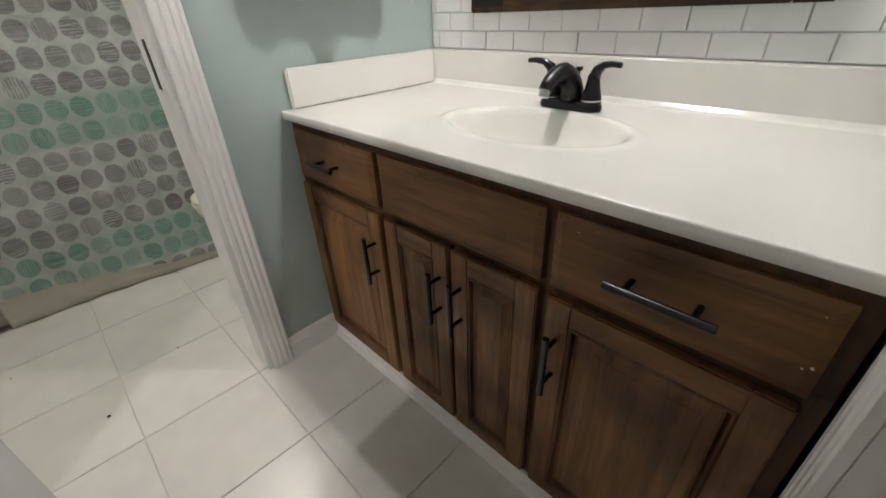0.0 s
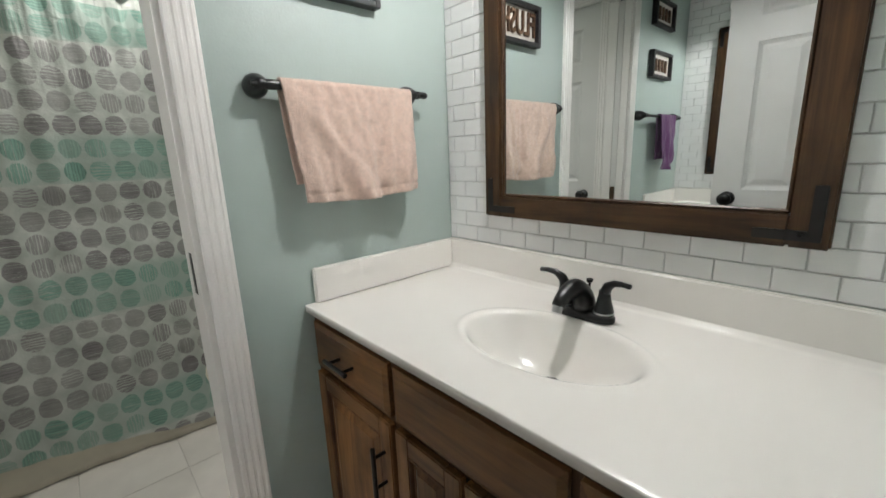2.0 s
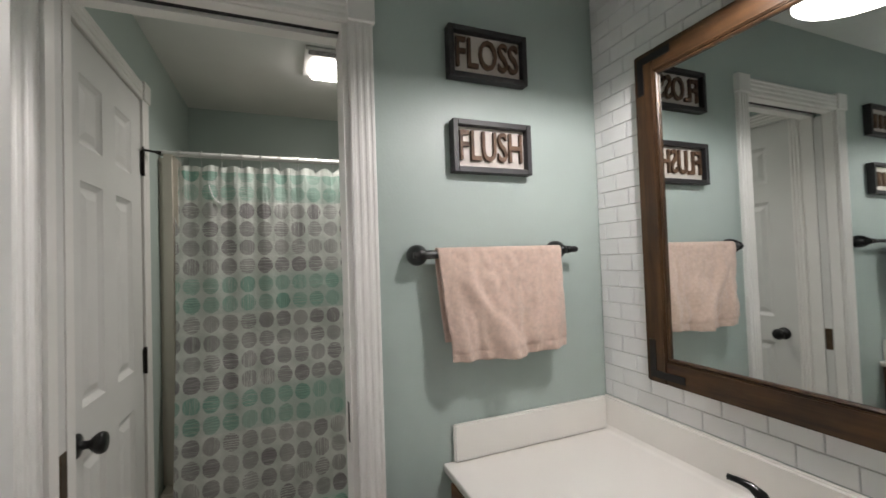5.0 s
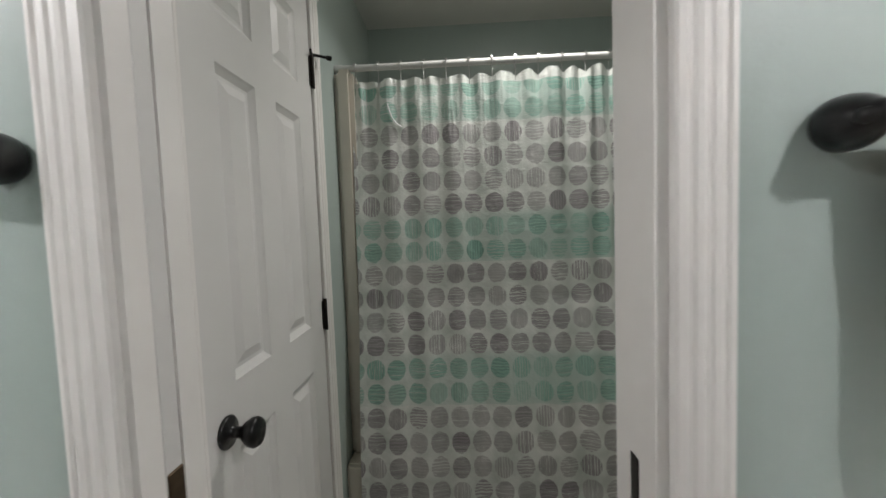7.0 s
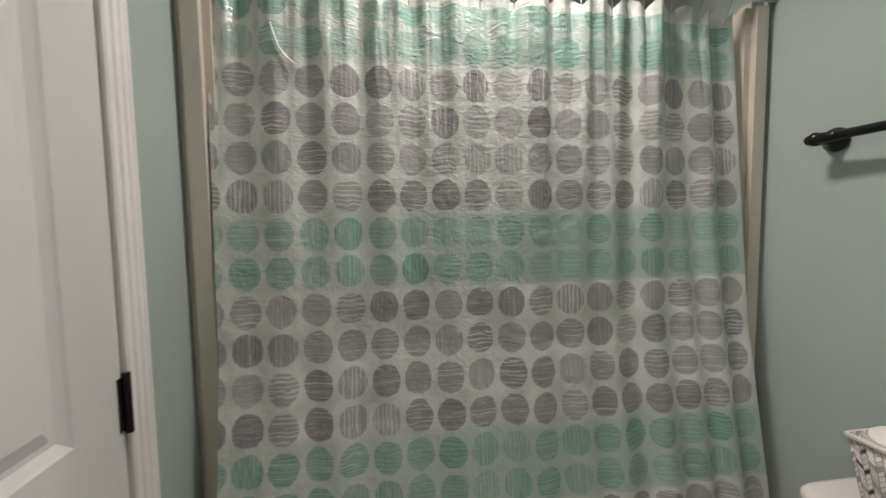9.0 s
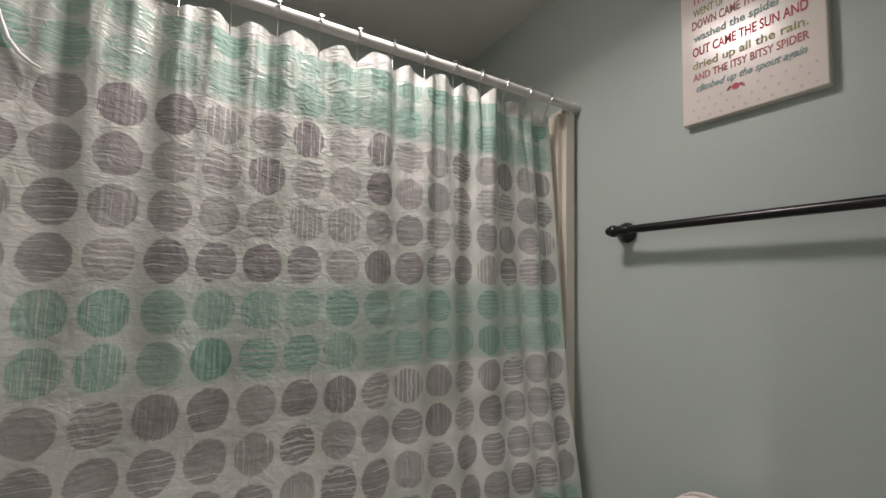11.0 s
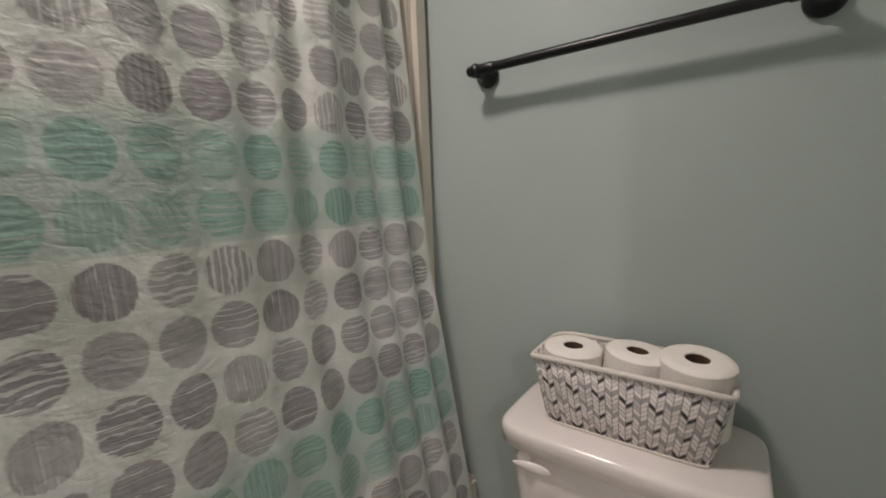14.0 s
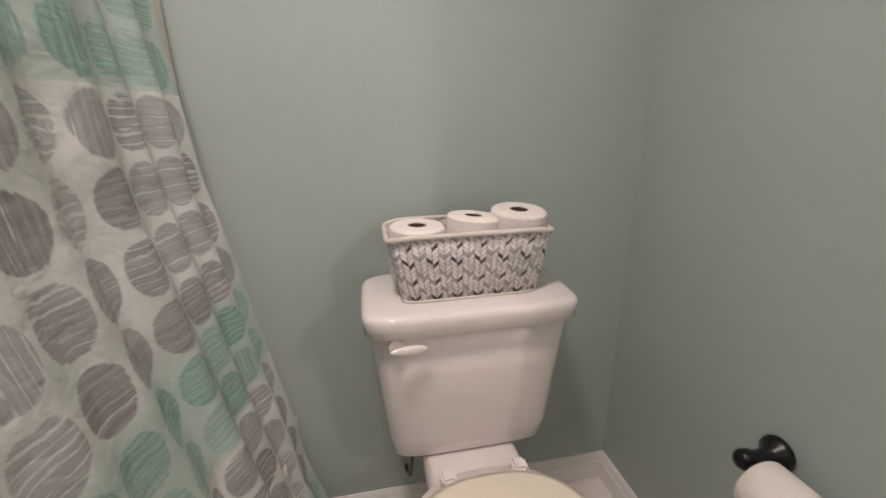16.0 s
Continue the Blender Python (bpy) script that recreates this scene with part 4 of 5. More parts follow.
def towel(name, x0, x1, zbar, front, back, mat, label, seed, skew=0.0, narrow=0.0, deep=0.006, ridges=()):
    """A towel folded over a bar on the north wall, hanging in front and behind."""
    yb = TY0 - 0.053
    t = thing(name, (x0 + x1) / 2, yb, zbar - front, label, "towel")
    nx, ns = 72, 130
    r = 0.0115
    total = back + math.pi * r + front
    own = bmesh.new()
    grid = []
    for j in range(ns + 1):
        s = total * j / ns
        row = []
        for i in range(nx + 1):
            q = i / nx
            if s < back:
                y, z, hang = yb + r, zbar - (back - s), (back - s)
            elif s < back + math.pi * r:
                a = (s - back) / r
                y, z, hang = yb + r * math.cos(a), zbar + r * math.sin(a), 0
            else:
                y, z, hang = yb - r, zbar - (s - back - math.pi * r), s - back - math.pi * r
            f = hang / front
            x = x0 + (x1 - x0) * q
            x += narrow * f * (0.5 - q) + skew * f * (1 - q)
            side = -1 if s > back + 1.5 * r else 1
            wave = noise.noise(Vector((q * 5.0 + seed, f * 0.9, seed * 3.1))) * deep * (0.35 + 1.6 * f) + math.sin(q * 17 + seed + f * 1.2) * deep * 0.35 * f
            wave += noise.noise(Vector((q * 2.2 + f * 2.6 + seed * 2, f * 1.2, 5))) * deep * 1.3 * f
            y += side * abs(0.002 + 0.010 * f) + wave
            z -= 0.004 * noise.noise(Vector((q * 3 + seed, 0, 1))) * f + 0.010 * f * (0.5 - q) * (1 if skew else 0) + 0.010 * f * math.sin(math.pi * q) * (side < 0)
            if side < 0:
                for q0, lean, w_, amp in ridges:
                    y -= amp * f ** 0.7 * math.exp(-(((q - q0 - lean * f) / w_) ** 2))
                y += 0.008 * f ** 0.6 * noise.noise(Vector((q * 7 + 2.4 * f, f * 3.2, seed))) + 0.0045 * noise.noise(Vector((q * 17, f * 9, seed + 4)))
                y += 0.0012 * math.sin(q * 90 + 5 * f) * f * noise.noise(Vector((q * 8, f * 5, 3)))
                if 0.019 < total - s < 0.0275:
                    y += 0.0038 * (0.7 + noise.noise(Vector((q * 14, 2, seed))))
            row.append(own.verts.new((x, y, z)))
        grid.append(row)
    for a, c in zip(grid, grid[1:]):
        for i in range(nx):
            own.faces.new((a[i], a[i + 1], c[i + 1], c[i]))
    o = part("cloth", own, mat, t, smooth="all")
    so = o.modifiers.new("thick", "SOLIDIFY")
    so.thickness, so.offset = 0.006, 0
    return t


towel("hand_towel", 0.648, 1.040, TBZ, 0.285, 0.24, PINK, "pale pink terry hand towel folded over the bar", 1.3, skew=0.028, deep=0.010,
      ridges=((0.07, 0.42, 0.08, 0.020), (0.00, 0.62, 0.05, 0.008), (0.34, 0.14, 0.08, 0.012), (0.20, 0.10, 0.03, 0.005), (0.66, 0.03, 0.03, 0.006), (0.02, 0.10, 0.05, 0.012), (0.55, 0.02, 0.05, 0.010), (0.78, -0.06, 0.04, 0.010), (0.97, -0.10, 0.05, 0.014)))
towel("hand_towel", -0.77, -0.52, TBZ, 0.32, 0.26, PURPLE, "purple terry towel bunched over the bar", 4.7, skew=0.0, narrow=0.05, deep=0.02,
      ridges=((0.25, 0.1, 0.06, 0.02), (0.55, 0.0, 0.06, 0.025), (0.85, -0.05, 0.06, 0.02)))


def sign(x0, x1, z0, z1, words, label):
    """A framed wooden word sign on the north wall."""
    y = TY0
    t = thing("word_sign", (x0 + x1) / 2, y, (z0 + z1) / 2, label, "wall sign", "word signs")
    d, w = 0.034, 0.016
    for r in ((x0, x0 + w, z0, z1), (x1 - w, x1, z0, z1)):
        part("frame_side", box(r[0], r[1], y - d, y - 0.001, r[2], r[3], 0.0015), SIGN_BLACK, t)
    for r in ((x0 + w, x1 - w, z0, z0 + w), (x0 + w, x1 - w, z1 - w, z1)):
        part("frame_rail", box(r[0], r[1], y - d + 0.0005, y - 0.001, r[2], r[3], 0.0012), SIGN_BLACK, t)
    part("board", box(x0 + w, x1 - w, y - 0.012, y - 0.002, z0 + w, z1 - w), BOARD, t, "whitewashed backing board")
    cx, cz = (x0 + x1) / 2, (z0 + z1) / 2
    if words:
        lettering(words, 0.124, Matrix.Translation((cx, y - 0.016, cz)) @ Matrix.Rotation(radians(90), 4, "X"), 0.006, LETTER, t, "letters", "raised brown wooden letters", 0.0012, (x1 - x0) * 0.80)
    else:
        b = None
        for k in range(4):
            bx = x0 + (x1 - x0) * (0.19 + 0.165 * k)
            b = box(bx, bx + 0.026, y - 0.022, y - 0.011, cz - 0.036, cz + 0.036, 0.004, b)
        part("letters", b, LETTER, t, "raised brown wooden strokes")


sign(0.714, 0.972, 1.885, 2.036, "FLOSS", "black framed wooden sign reading FLOSS")
sign(0.718, 0.976, 1.612, 1.764, "FLUSH", "black framed wooden sign reading FLUSH")
sign(-0.735, -0.442, 1.900, 2.051, "", "black framed wooden word sign above another")
sign(-0.735, -0.442, 1.612, 1.764, "", "black framed wooden word sign above the purple towel")


# ---- bath alcove ----
FLANGE_Y = 2.570
tub = thing("bathtub", (CX + RX) / 2, TUB_Y, 0, "almond fibreglass bathtub with tall surround", "bathtub")
bm = box(CX + 0.002, RX - 0.002, TUB_Y, TUB_Y + 0.13, 0, 0.40, 0.012, seg=3)
part("apron", bm, FIBREGLASS, tub, smooth=True)
bm = box(CX + 0.002, RX - 0.002, TUB_Y + 0.07, BY - 0.002, 0.0, 0.12)
box(CX + 0.002, RX - 0.002, BY - 0.09, BY - 0.002, 0.12, 0.40, 0.012, bm)
box(CX + 0.002, CX + 0.09, TUB_Y + 0.07, BY - 0.09, 0.12, 0.40, 0.012, bm)
box(RX - 0.09, RX - 0.002, TUB_Y + 0.07, BY - 0.09, 0.12, 0.40, 0.012, bm)
part("basin", bm, FIBREGLASS, tub)
bm = box(CX + 0.002, CX + 0.05, FLANGE_Y + 0.03, BY - 0.002, 0.40, 1.875, 0.008)
box(RX - 0.05, RX - 0.002, FLANGE_Y + 0.03, BY - 0.002, 0.40, 1.875, 0.008, bm)
box(CX + 0.05, RX - 0.05, BY - 0.05, BY - 0.002, 0.40, 1.875, 0.008, bm)
part("surround", bm, FIBREGLASS, tub)
for x0, x1, y0 in ((CX + 0.001, CX + 0.074, FLANGE_Y - 0.046), (RX - 0.072, RX - 0.001, FLANGE_Y - 0.012)):
    part("front_flange", box(x0, x1, y0, FLANGE_Y + 0.07, 0.38, 1.89, 0.018, seg=4), FIBREGLASS, tub, smooth=True)

ROD_Y, ROD_Z = 2.560, 1.898
rod = thing("shower_rod", (CX + RX) / 2, ROD_Y, ROD_Z, "white tension shower curtain rod", "curtain rod")
part("tube", tube([(CX + 0.01, ROD_Y, ROD_Z), (RX - 0.01, ROD_Y, ROD_Z)], 0.0125, 18), ROD, rod, smooth=True)
for x0, x1 in ((CX + 0.001, CX + 0.03), (RX - 0.03, RX - 0.001)):
    part("end_cup", tube([(x0, ROD_Y, ROD_Z), (x1, ROD_Y, ROD_Z)], 0.0145, 18), ROD, rod, smooth=True)

CU0, CU1, CTOP, CBOT = -0.188, 1.148, 1.838, 0.125
PITCH_U, PITCH_V = 0.0785, 0.0885

RING_STEP = (CU1 - CU0 - 0.04) / 15


def fold(x, z):
    """How far the curtain stands out of its plane, deeper folds towards the toilet wall."""
    q = (x - CU0) / (CU1 - CU0)
    top = max(0.0, min(1.0, (z - 0.9) / 0.9))
    drift = noise.noise(Vector((q * 3.0, z * 0.45, 1.7)))
    y = (0.0052 + 0.003 * top) * math.sin(q * 52 + 0.6 + 3.0 * drift)
    deep = max(0.0, min(1.0, (q - 0.46) / 0.24))
    y += deep * (0.0095 + 0.004 * top) * (0.8 + 0.7 * noise.noise(Vector((q * 8, z * 0.7, 8.8)))) * math.sin(q * 84 + 1.1 + 5.0 * drift)
    pleat = max(0.0, (z - 1.30) / 0.54) ** 1.5
    y += 0.006 * pleat * math.sin(q * 150 + 2 * math.sin(q * 9)) + 0.004 * pleat * noise.noise(Vector((q * 120, z * 9, 4.4)))
    # swags between the rings
    y -= 0.020 * pleat * max(0.0, min(1.0, (q - 0.3) / 0.3)) * (abs(math.sin(math.pi * (x - CU0 - 0.02) / RING_STEP)) - 0.5)
    y += 0.010 * noise.noise(Vector((q * 6, z * 0.8, 2.2))) + 0.005 * noise.noise(Vector((q * 20 + z * 3, z * 2.5, 7.2)))
    # the last stretch hangs a little further back
    y *= 1.0 - 0.7 * max(0.0, min(1.0, (q - 0.9) / 0.1))
    y += 0.016 * (1 + math.tanh((q - 0.845) * 55)) * (0.1 + 0.9 * top)
    return y


def plane_y(z):
    """The curtain hangs from the rod and is pushed out over the tub's rim."""
    if z > 1.0:
        return ROD_Y - 0.006 - 0.035 * (CTOP - z) / (CTOP - 1.0)
    if z > 0.42:
        return ROD_Y - 0.041 - 0.090 * (1.0 - z) / 0.58
    return ROD_Y - 0.131 - 0.030 * (0.42 - z) / 0.35


def curtain():
    t = thing("shower_curtain", (CU0 + CU1) / 2, ROD_Y, ROD_Z, "white shower curtain printed with grey and sea-green dots", "shower curtain")
    nx, nz = 440, 90
    own = bmesh.new()
    uvl = own.loops.layers.uv.new("cloth")
    xs = [CU0 + (CU1 - CU0) * i / nx for i in range(nx + 1)]
    arc = [0.0]
    for a, c in zip(xs, xs[1:]):
        arc.append(arc[-1] + math.hypot(c - a, fold(c, 1.2) - fold(a, 1.2)))
    near = min(range(nx + 1), key=lambda i: abs(xs[i] - 0.03))
    stretch = (arc[nx // 2] - arc[0]) / (xs[nx // 2] - xs[0])
    rings = [CU0 + 0.02 + RING_STEP * i for i in range(16)]
    coords = {}
    grid = []
    for j in range(nz + 1):
        row = []
        for i, x in enumerate(xs):
            q = i / nx
            ztop = CTOP + (0.008 + 0.026 * q) * abs(math.sin(math.pi * (x - rings[0]) / (rings[1] - rings[0])))
            zbot = CBOT - 0.085 * max(0.0, min(1.0, (x + 0.1) / 0.6))
            z = ztop + (zbot - ztop) * j / nz
            v = own.verts.new((x + max(0.0, q - 0.6) / 0.4 * (0.062 - 0.060 * max(0.0, z) / CTOP), plane_y(z) + fold(x, z) - (0.05 * max(0.0, 0.3 - z) / 0.3 * max(0.0, min(1.0, (x - 0.1) / 0.4))), z))
            coords[v] = ((arc[i] - arc[near]) / (PITCH_U * stretch) + 100.5, (z - 1.190) / PITCH_V + 0.5)
            row.append(v)
        grid.append(row)
    for a, c in zip(grid, grid[1:]):
        for i in range(nx):
            f = own.faces.new((a[i], c[i], c[i + 1], a[i + 1]))
            for lp in f.loops:
                lp[uvl].uv = coords[lp.vert]
    part("cloth", own, CURTAIN, t, smooth="all")
    # a loose white seam thread near the top
    pts = [(x, plane_y(z) + fold(x, z) - 0.006, z) for x, z in ((-0.048, 1.752), (-0.042, 1.728), (-0.033, 1.700), (-0.021, 1.682), (-0.006, 1.670), (0.006, 1.664))]
    part("loose_thread", tube(pts, [0.0015, 0.0026, 0.003, 0.003, 0.0024, 0.0012], 8), SHADE_IN, t, "loose white seam thread", "all")
    # almond liner, showing below the hem
    own = bmesh.new()
    grid = []
    for j in range(13):
        z = 0.004 + 0.40 * j / 12
        grid.append([own.verts.new((x, plane_y(z) + 0.012 + 0.6 * fold(x, max(z, 0.3)) - (0.05 * max(0.0, 0.3 - z) / 0.3 * max(0.0, min(1.0, (x - 0.1) / 0.4))), z)) for x in xs[::4]])
    for a, c in zip(grid, grid[1:]):
        for k in range(len(a) - 1):
            own.faces.new((a[k], a[k + 1], c[k + 1], c[k]))
    ln = part("liner", own, VINYL, t, "almond vinyl liner", "all")
    so = ln.modifiers.new("thick", "SOLIDIFY")
    so.thickness = 0.0015
    for i, x in enumerate(rings):
        zt = CTOP - 0.004
        yc = plane_y(zt) + fold(x, zt)
        b = tube([(x + 0.004 * math.cos(a), ROD_Y + 0.0175 * math.sin(a), ROD_Z + 0.0175 * math.cos(a)) for a in [math.pi * (0.75 - 1.75 * k / 14) for k in range(15)]], 0.0016, 8)
        tube([(x, ROD_Y, ROD_Z - 0.0175), (x, (ROD_Y + yc) / 2, ROD_Z - 0.04), (x, yc, zt - 0.014)], 0.0016, 8, b)
        tube([(x - 0.004, ROD_Y - 0.014, ROD_Z + 0.011), (x + 0.004, ROD_Y - 0.014, ROD_Z + 0.011)], 0.004, 8, b)
        part("ring", b, CHROME, t, "shiny metal curtain ring" if i == 0 else "", True)


curtain()

# ---- toilet ----
TC = 2.03      # its middle line
WALLX = RX
toilet = thing("toilet", 0.85, TC, 0, "white porcelain two-piece toilet with cream seat", "toilet")


def slab_rounded(rows, bm=None, n=48, power=0.35):
    """Stacked rounded rectangles: rows of (z, x0, x1, half width)."""
    own = bmesh.new()
    rings = []
    for z, x0, x1, hw in rows:
        r = []
        for k in range(n):
            a = 2 * math.pi * k / n
            c, s = math.cos(a), math.sin(a)
            r.append(own.verts.new(((x0 + x1) / 2 + (x1 - x0) / 2 * math.copysign(abs(c) ** power, c), TC + hw * math.copysign(abs(s) ** power, s), z)))
        rings.append(r)
    for a, e in zip(rings, rings[1:]):
        for k in range(n):
            own.faces.new((a[k], a[(k + 1) % n], e[(k + 1) % n], e[k]))
    own.faces.new(rings[0][::-1])
    own.faces.new(rings[-1])
    return join(bm, own)


TX1 = RX - 0.012
part("tank", slab_rounded([(0.367, TX1 - 0.170, TX1 - 0.005, 0.166), (0.378, TX1 - 0.184, TX1, 0.180), (0.43, TX1 - 0.196, TX1, 0.187), (0.60, TX1 - 0.212, TX1, 0.201), (0.708, TX1 - 0.220, TX1, 0.210)]), PORCELAIN, toilet, smooth="all")
LIDZ = 0.752
part("tank_lid", slab_rounded([(0.704, TX1 - 0.226, TX1 + 0.002, 0.211), (0.708, TX1 - 0.237, TX1 + 0.006, 0.220), (0.738, TX1 - 0.240, TX1 + 0.006, 0.222), (0.746, TX1 - 0.2385, TX1 + 0.005, 0.2205), (0.7505, TX1 - 0.233, TX1 + 0.002, 0.215), (LIDZ, TX1 - 0.222, TX1 - 0.002, 0.206)], power=0.3), PORCELAIN, toilet, smooth="all")
own = bmesh.new()
bmesh.ops.create_uvsphere(own, u_segments=24, v_segments=12, radius=1)
for v_ in own.verts:
    k_ = v_.co.y
    v_.co = Vector((TX1 - 0.243 + 0.006 * v_.co.x - 0.006 * k_, TC + 0.138 + 0.036 * k_, 0.688 + (0.010 - 0.003 * k_) * v_.co.z + 0.003 * k_))
lev = part("flush_lever", own, PORCELAIN, toilet, "white paddle flush lever", "all")
part("lever_base", spin([(0.0, 0.0), (0.014, 0.0), (0.014, 0.012), (0.0, 0.014)], (TX1 - 0.216, TC + 0.160, 0.690), "-x", 18), PORCELAIN, lev, smooth=True)


def bowl_ring(rows, n=48):
    """Stacked egg outlines: (z, back x, front x, half width)."""
    own = bmesh.new()
    rings = []
    for z, xb, xf, hw in rows:
        r = []
        mid = xb - (xb - xf) * 0.42
        for k in range(n):
            a = 2 * math.pi * k / n
            c, s = math.cos(a), math.sin(a)
            x = mid + (xb - mid) * math.copysign(abs(c) ** 0.7, c) if c > 0 else mid + (mid - xf) * c
            r.append(own.verts.new((x, TC + hw * math.copysign(abs(s) ** (0.8 if c > 0 else 1.0), s), z)))
        rings.append(r)
    for a, e in zip(rings, rings[1:]):
        for k in range(n):
            own.faces.new((a[k], a[(k + 1) % n], e[(k + 1) % n], e[k]))
    own.faces.new(rings[0][::-1])
    own.faces.new(rings[-1])
    return own


part("bowl", bowl_ring([(0.0, 1.08, 0.70, 0.105), (0.02, 1.08, 0.70, 0.105), (0.16, 1.06, 0.72, 0.100), (0.26, 1.04, 0.60, 0.130), (0.335, 1.02, 0.515, 0.168), (0.378, 1.00, 0.498, 0.180), (0.386, 0.995, 0.506, 0.174)]), PORCELAIN, toilet, smooth="all")
part("tank_deck", slab_rounded([(0.20, 0.99, TX1 - 0.04, 0.085), (0.33, 0.93, TX1 - 0.020, 0.112), (0.360, 0.935, TX1 - 0.016, 0.106), (0.369, 0.945, TX1 - 0.022, 0.096)]), PORCELAIN, toilet, smooth="all")
seat = part("seat", bowl_ring([(0.388, 0.950, 0.496, 0.178), (0.401, 0.950, 0.492, 0.182), (0.408, 0.946, 0.498, 0.176)]), SEAT, toilet, "cream plastic seat", "all")
part("seat_lid", bowl_ring([(0.4085, 0.950, 0.498, 0.178), (0.419, 0.950, 0.495, 0.181), (0.427, 0.935, 0.515, 0.160)]), SEAT, toilet, "cream plastic lid, closed", "all")
for s in (-1, 1):
    part("seat_hinge", box(0.946, 0.980, TC + s * 0.075 - 0.016, TC + s * 0.075 + 0.016, 0.388, 0.420, 0.006, seg=2), PORCELAIN, toilet, smooth=True)
part("supply_hose", tube([(TX1 - 0.09, TC + 0.125, 0.365), (TX1 - 0.085, TC + 0.128, 0.30), (TX1 - 0.06, TC + 0.135, 0.20), (RX - 0.02, TC + 0.14, 0.16), (RX - 0.002, TC + 0.14, 0.16)], 0.005, 10), BRASS_PLATE, toilet, "dull braided supply hose", True)

# basket with three rolls, resting on the tank lid
BX, BYC = 1.128, 2.028
basket = thing("storage_basket", BX, BYC, LIDZ, "fabric basket in grey and white herringbone print", "basket")


def basket_wall():
    own = bmesh.new()
    uvl = own.loops.layers.uv.new("cloth")
    n = 80
    rings = []
    for z, hx, hy, ins in ((0.0, 0.060, 0.140, 0), (0.04, 0.065, 0.149, 0), (0.085, 0.070, 0.157, 0), (0.134, 0.076, 0.165, 0)):
        pts = []
        for k in range(n + 1):
            a = 2 * math.pi * k / n
            c, s = math.cos(a), math.sin(a)
            pts.append(Vector((BX + hx * math.copysign(abs(c) ** 0.22, c), BYC + hy * math.copysign(abs(s) ** 0.22, s), LIDZ + 0.001 + z)))
        run = [0.0]
        for p, q in zip(pts, pts[1:]):
            run.append(run[-1] + (q - p).length)
        r = [(own.verts.new(p), 0.86 * d / run[-1], z) for p, d in zip(pts, run)]
        rings.append(r)
    for a, e in zip(rings, rings[1:]):
        for k in range(n):
            q = (a[k], a[k + 1], e[k + 1], e[k])
            f = own.faces.new([t_[0] for t_ in q])
            for lp, t_ in zip(f.loops, q):
                lp[uvl].uv = (t_[1], t_[2])
    return own


ob = part("printed_wall", basket_wall(), BASKET, basket, smooth="all")
so = ob.modifiers.new("thick", "SOLIDIFY")
so.thickness, so.offset = 0.004, -1
rim = [(BX + 0.0755 * math.copysign(abs(math.cos(a)) ** 0.22, math.cos(a)), BYC + 0.1655 * math.copysign(abs(math.sin(a)) ** 0.22, math.sin(a)), LIDZ + 0.135 + 0.004 * math.cos(2 * a)) for a in [2 * math.pi * k / 80 for k in range(81)]]
part("rim", tube(rim, 0.0052, 8), LINER, basket, "cream fabric rim", "all")
rim = [(BX + 0.0605 * math.copysign(abs(math.cos(a)) ** 0.22, math.cos(a)), BYC + 0.1405 * math.copysign(abs(math.sin(a)) ** 0.22, math.sin(a)), LIDZ + 0.003) for a in [2 * math.pi * k / 80 for k in range(81)]]
part("base_piping", tube(rim, 0.0025, 8), LINER, basket, "", "all")
part("bottom", box(BX - 0.056, BX + 0.056, BYC - 0.136, BYC + 0.136, LIDZ + 0.001, LIDZ + 0.038), LINER, basket)


def paper_roll(x, y, z, r, h, m, label, group=""):
    """A roll standing on end: paper and a core, tilted by m."""
    t = thing("toilet_paper_roll", x, y, z, label, "toilet paper", group)
    own = bmesh.new()
    prof = [(0.0165, 0.002), (r - 0.004, 0.0), (r, 0.004), (r + 0.0008, h * 0.4), (r, h - 0.005), (r - 0.004, h - 0.001), (r * 0.75, h + 0.001), (0.0195, h), (0.0185, h - 0.003)]
    rings = [[own.verts.new((x + (q * (1 + 0.012 * math.sin(3 * a + x * 90))) * math.cos(a), y + q * math.sin(a), z + hh)) for a in [2 * math.pi * k / 36 for k in range(36)]] for q, hh in prof]
    for a, e in zip(rings, rings[1:]):
        for k in range(36):
            own.faces.new((a[k], a[(k + 1) % 36], e[(k + 1) % 36], e[k]))
    part("paper", own, PAPER, t, smooth=True)
    b = tube([(x, y, z + 0.004), (x, y, z + h - 0.002)], 0.0184, 24, cap=False)
    box(x - 0.012, x + 0.012, y - 0.012, y + 0.012, z + h - 0.095, z + h - 0.094, 0, b)
    part("core", b, CARD, t, "brown cardboard core", True)
    t.matrix_basis = Matrix.Translation((x, y, z)) @ m
    return t


paper_roll(BX - 0.002, BYC + 0.104, LIDZ + 0.0385, 0.056, 0.108, pose(0, 0, 0, 1, -2, 20), "white toilet paper roll, core pinched flat", "rolls in the basket")
paper_roll(BX - 0.003, BYC - 0.006, LIDZ + 0.0385, 0.0545, 0.121, pose(0, 0, 0, 3, -4, 60), "white toilet paper roll with loose end", "rolls in the basket")
paper_roll(BX - 0.001, BYC - 0.106, LIDZ + 0.0385, 0.057, 0.130, pose(0, 0, 0, 2, -5, 0), "white toilet paper roll leaning forward", "rolls in the basket")

# long towel bar and canvas on the east wall
towel_bar("long_towel_bar", ((RX, 1.785, 1.490), (RX, 2.385, 1.482)), (-1, 0, 0), False, "long black metal towel bar, empty", 0.0105)

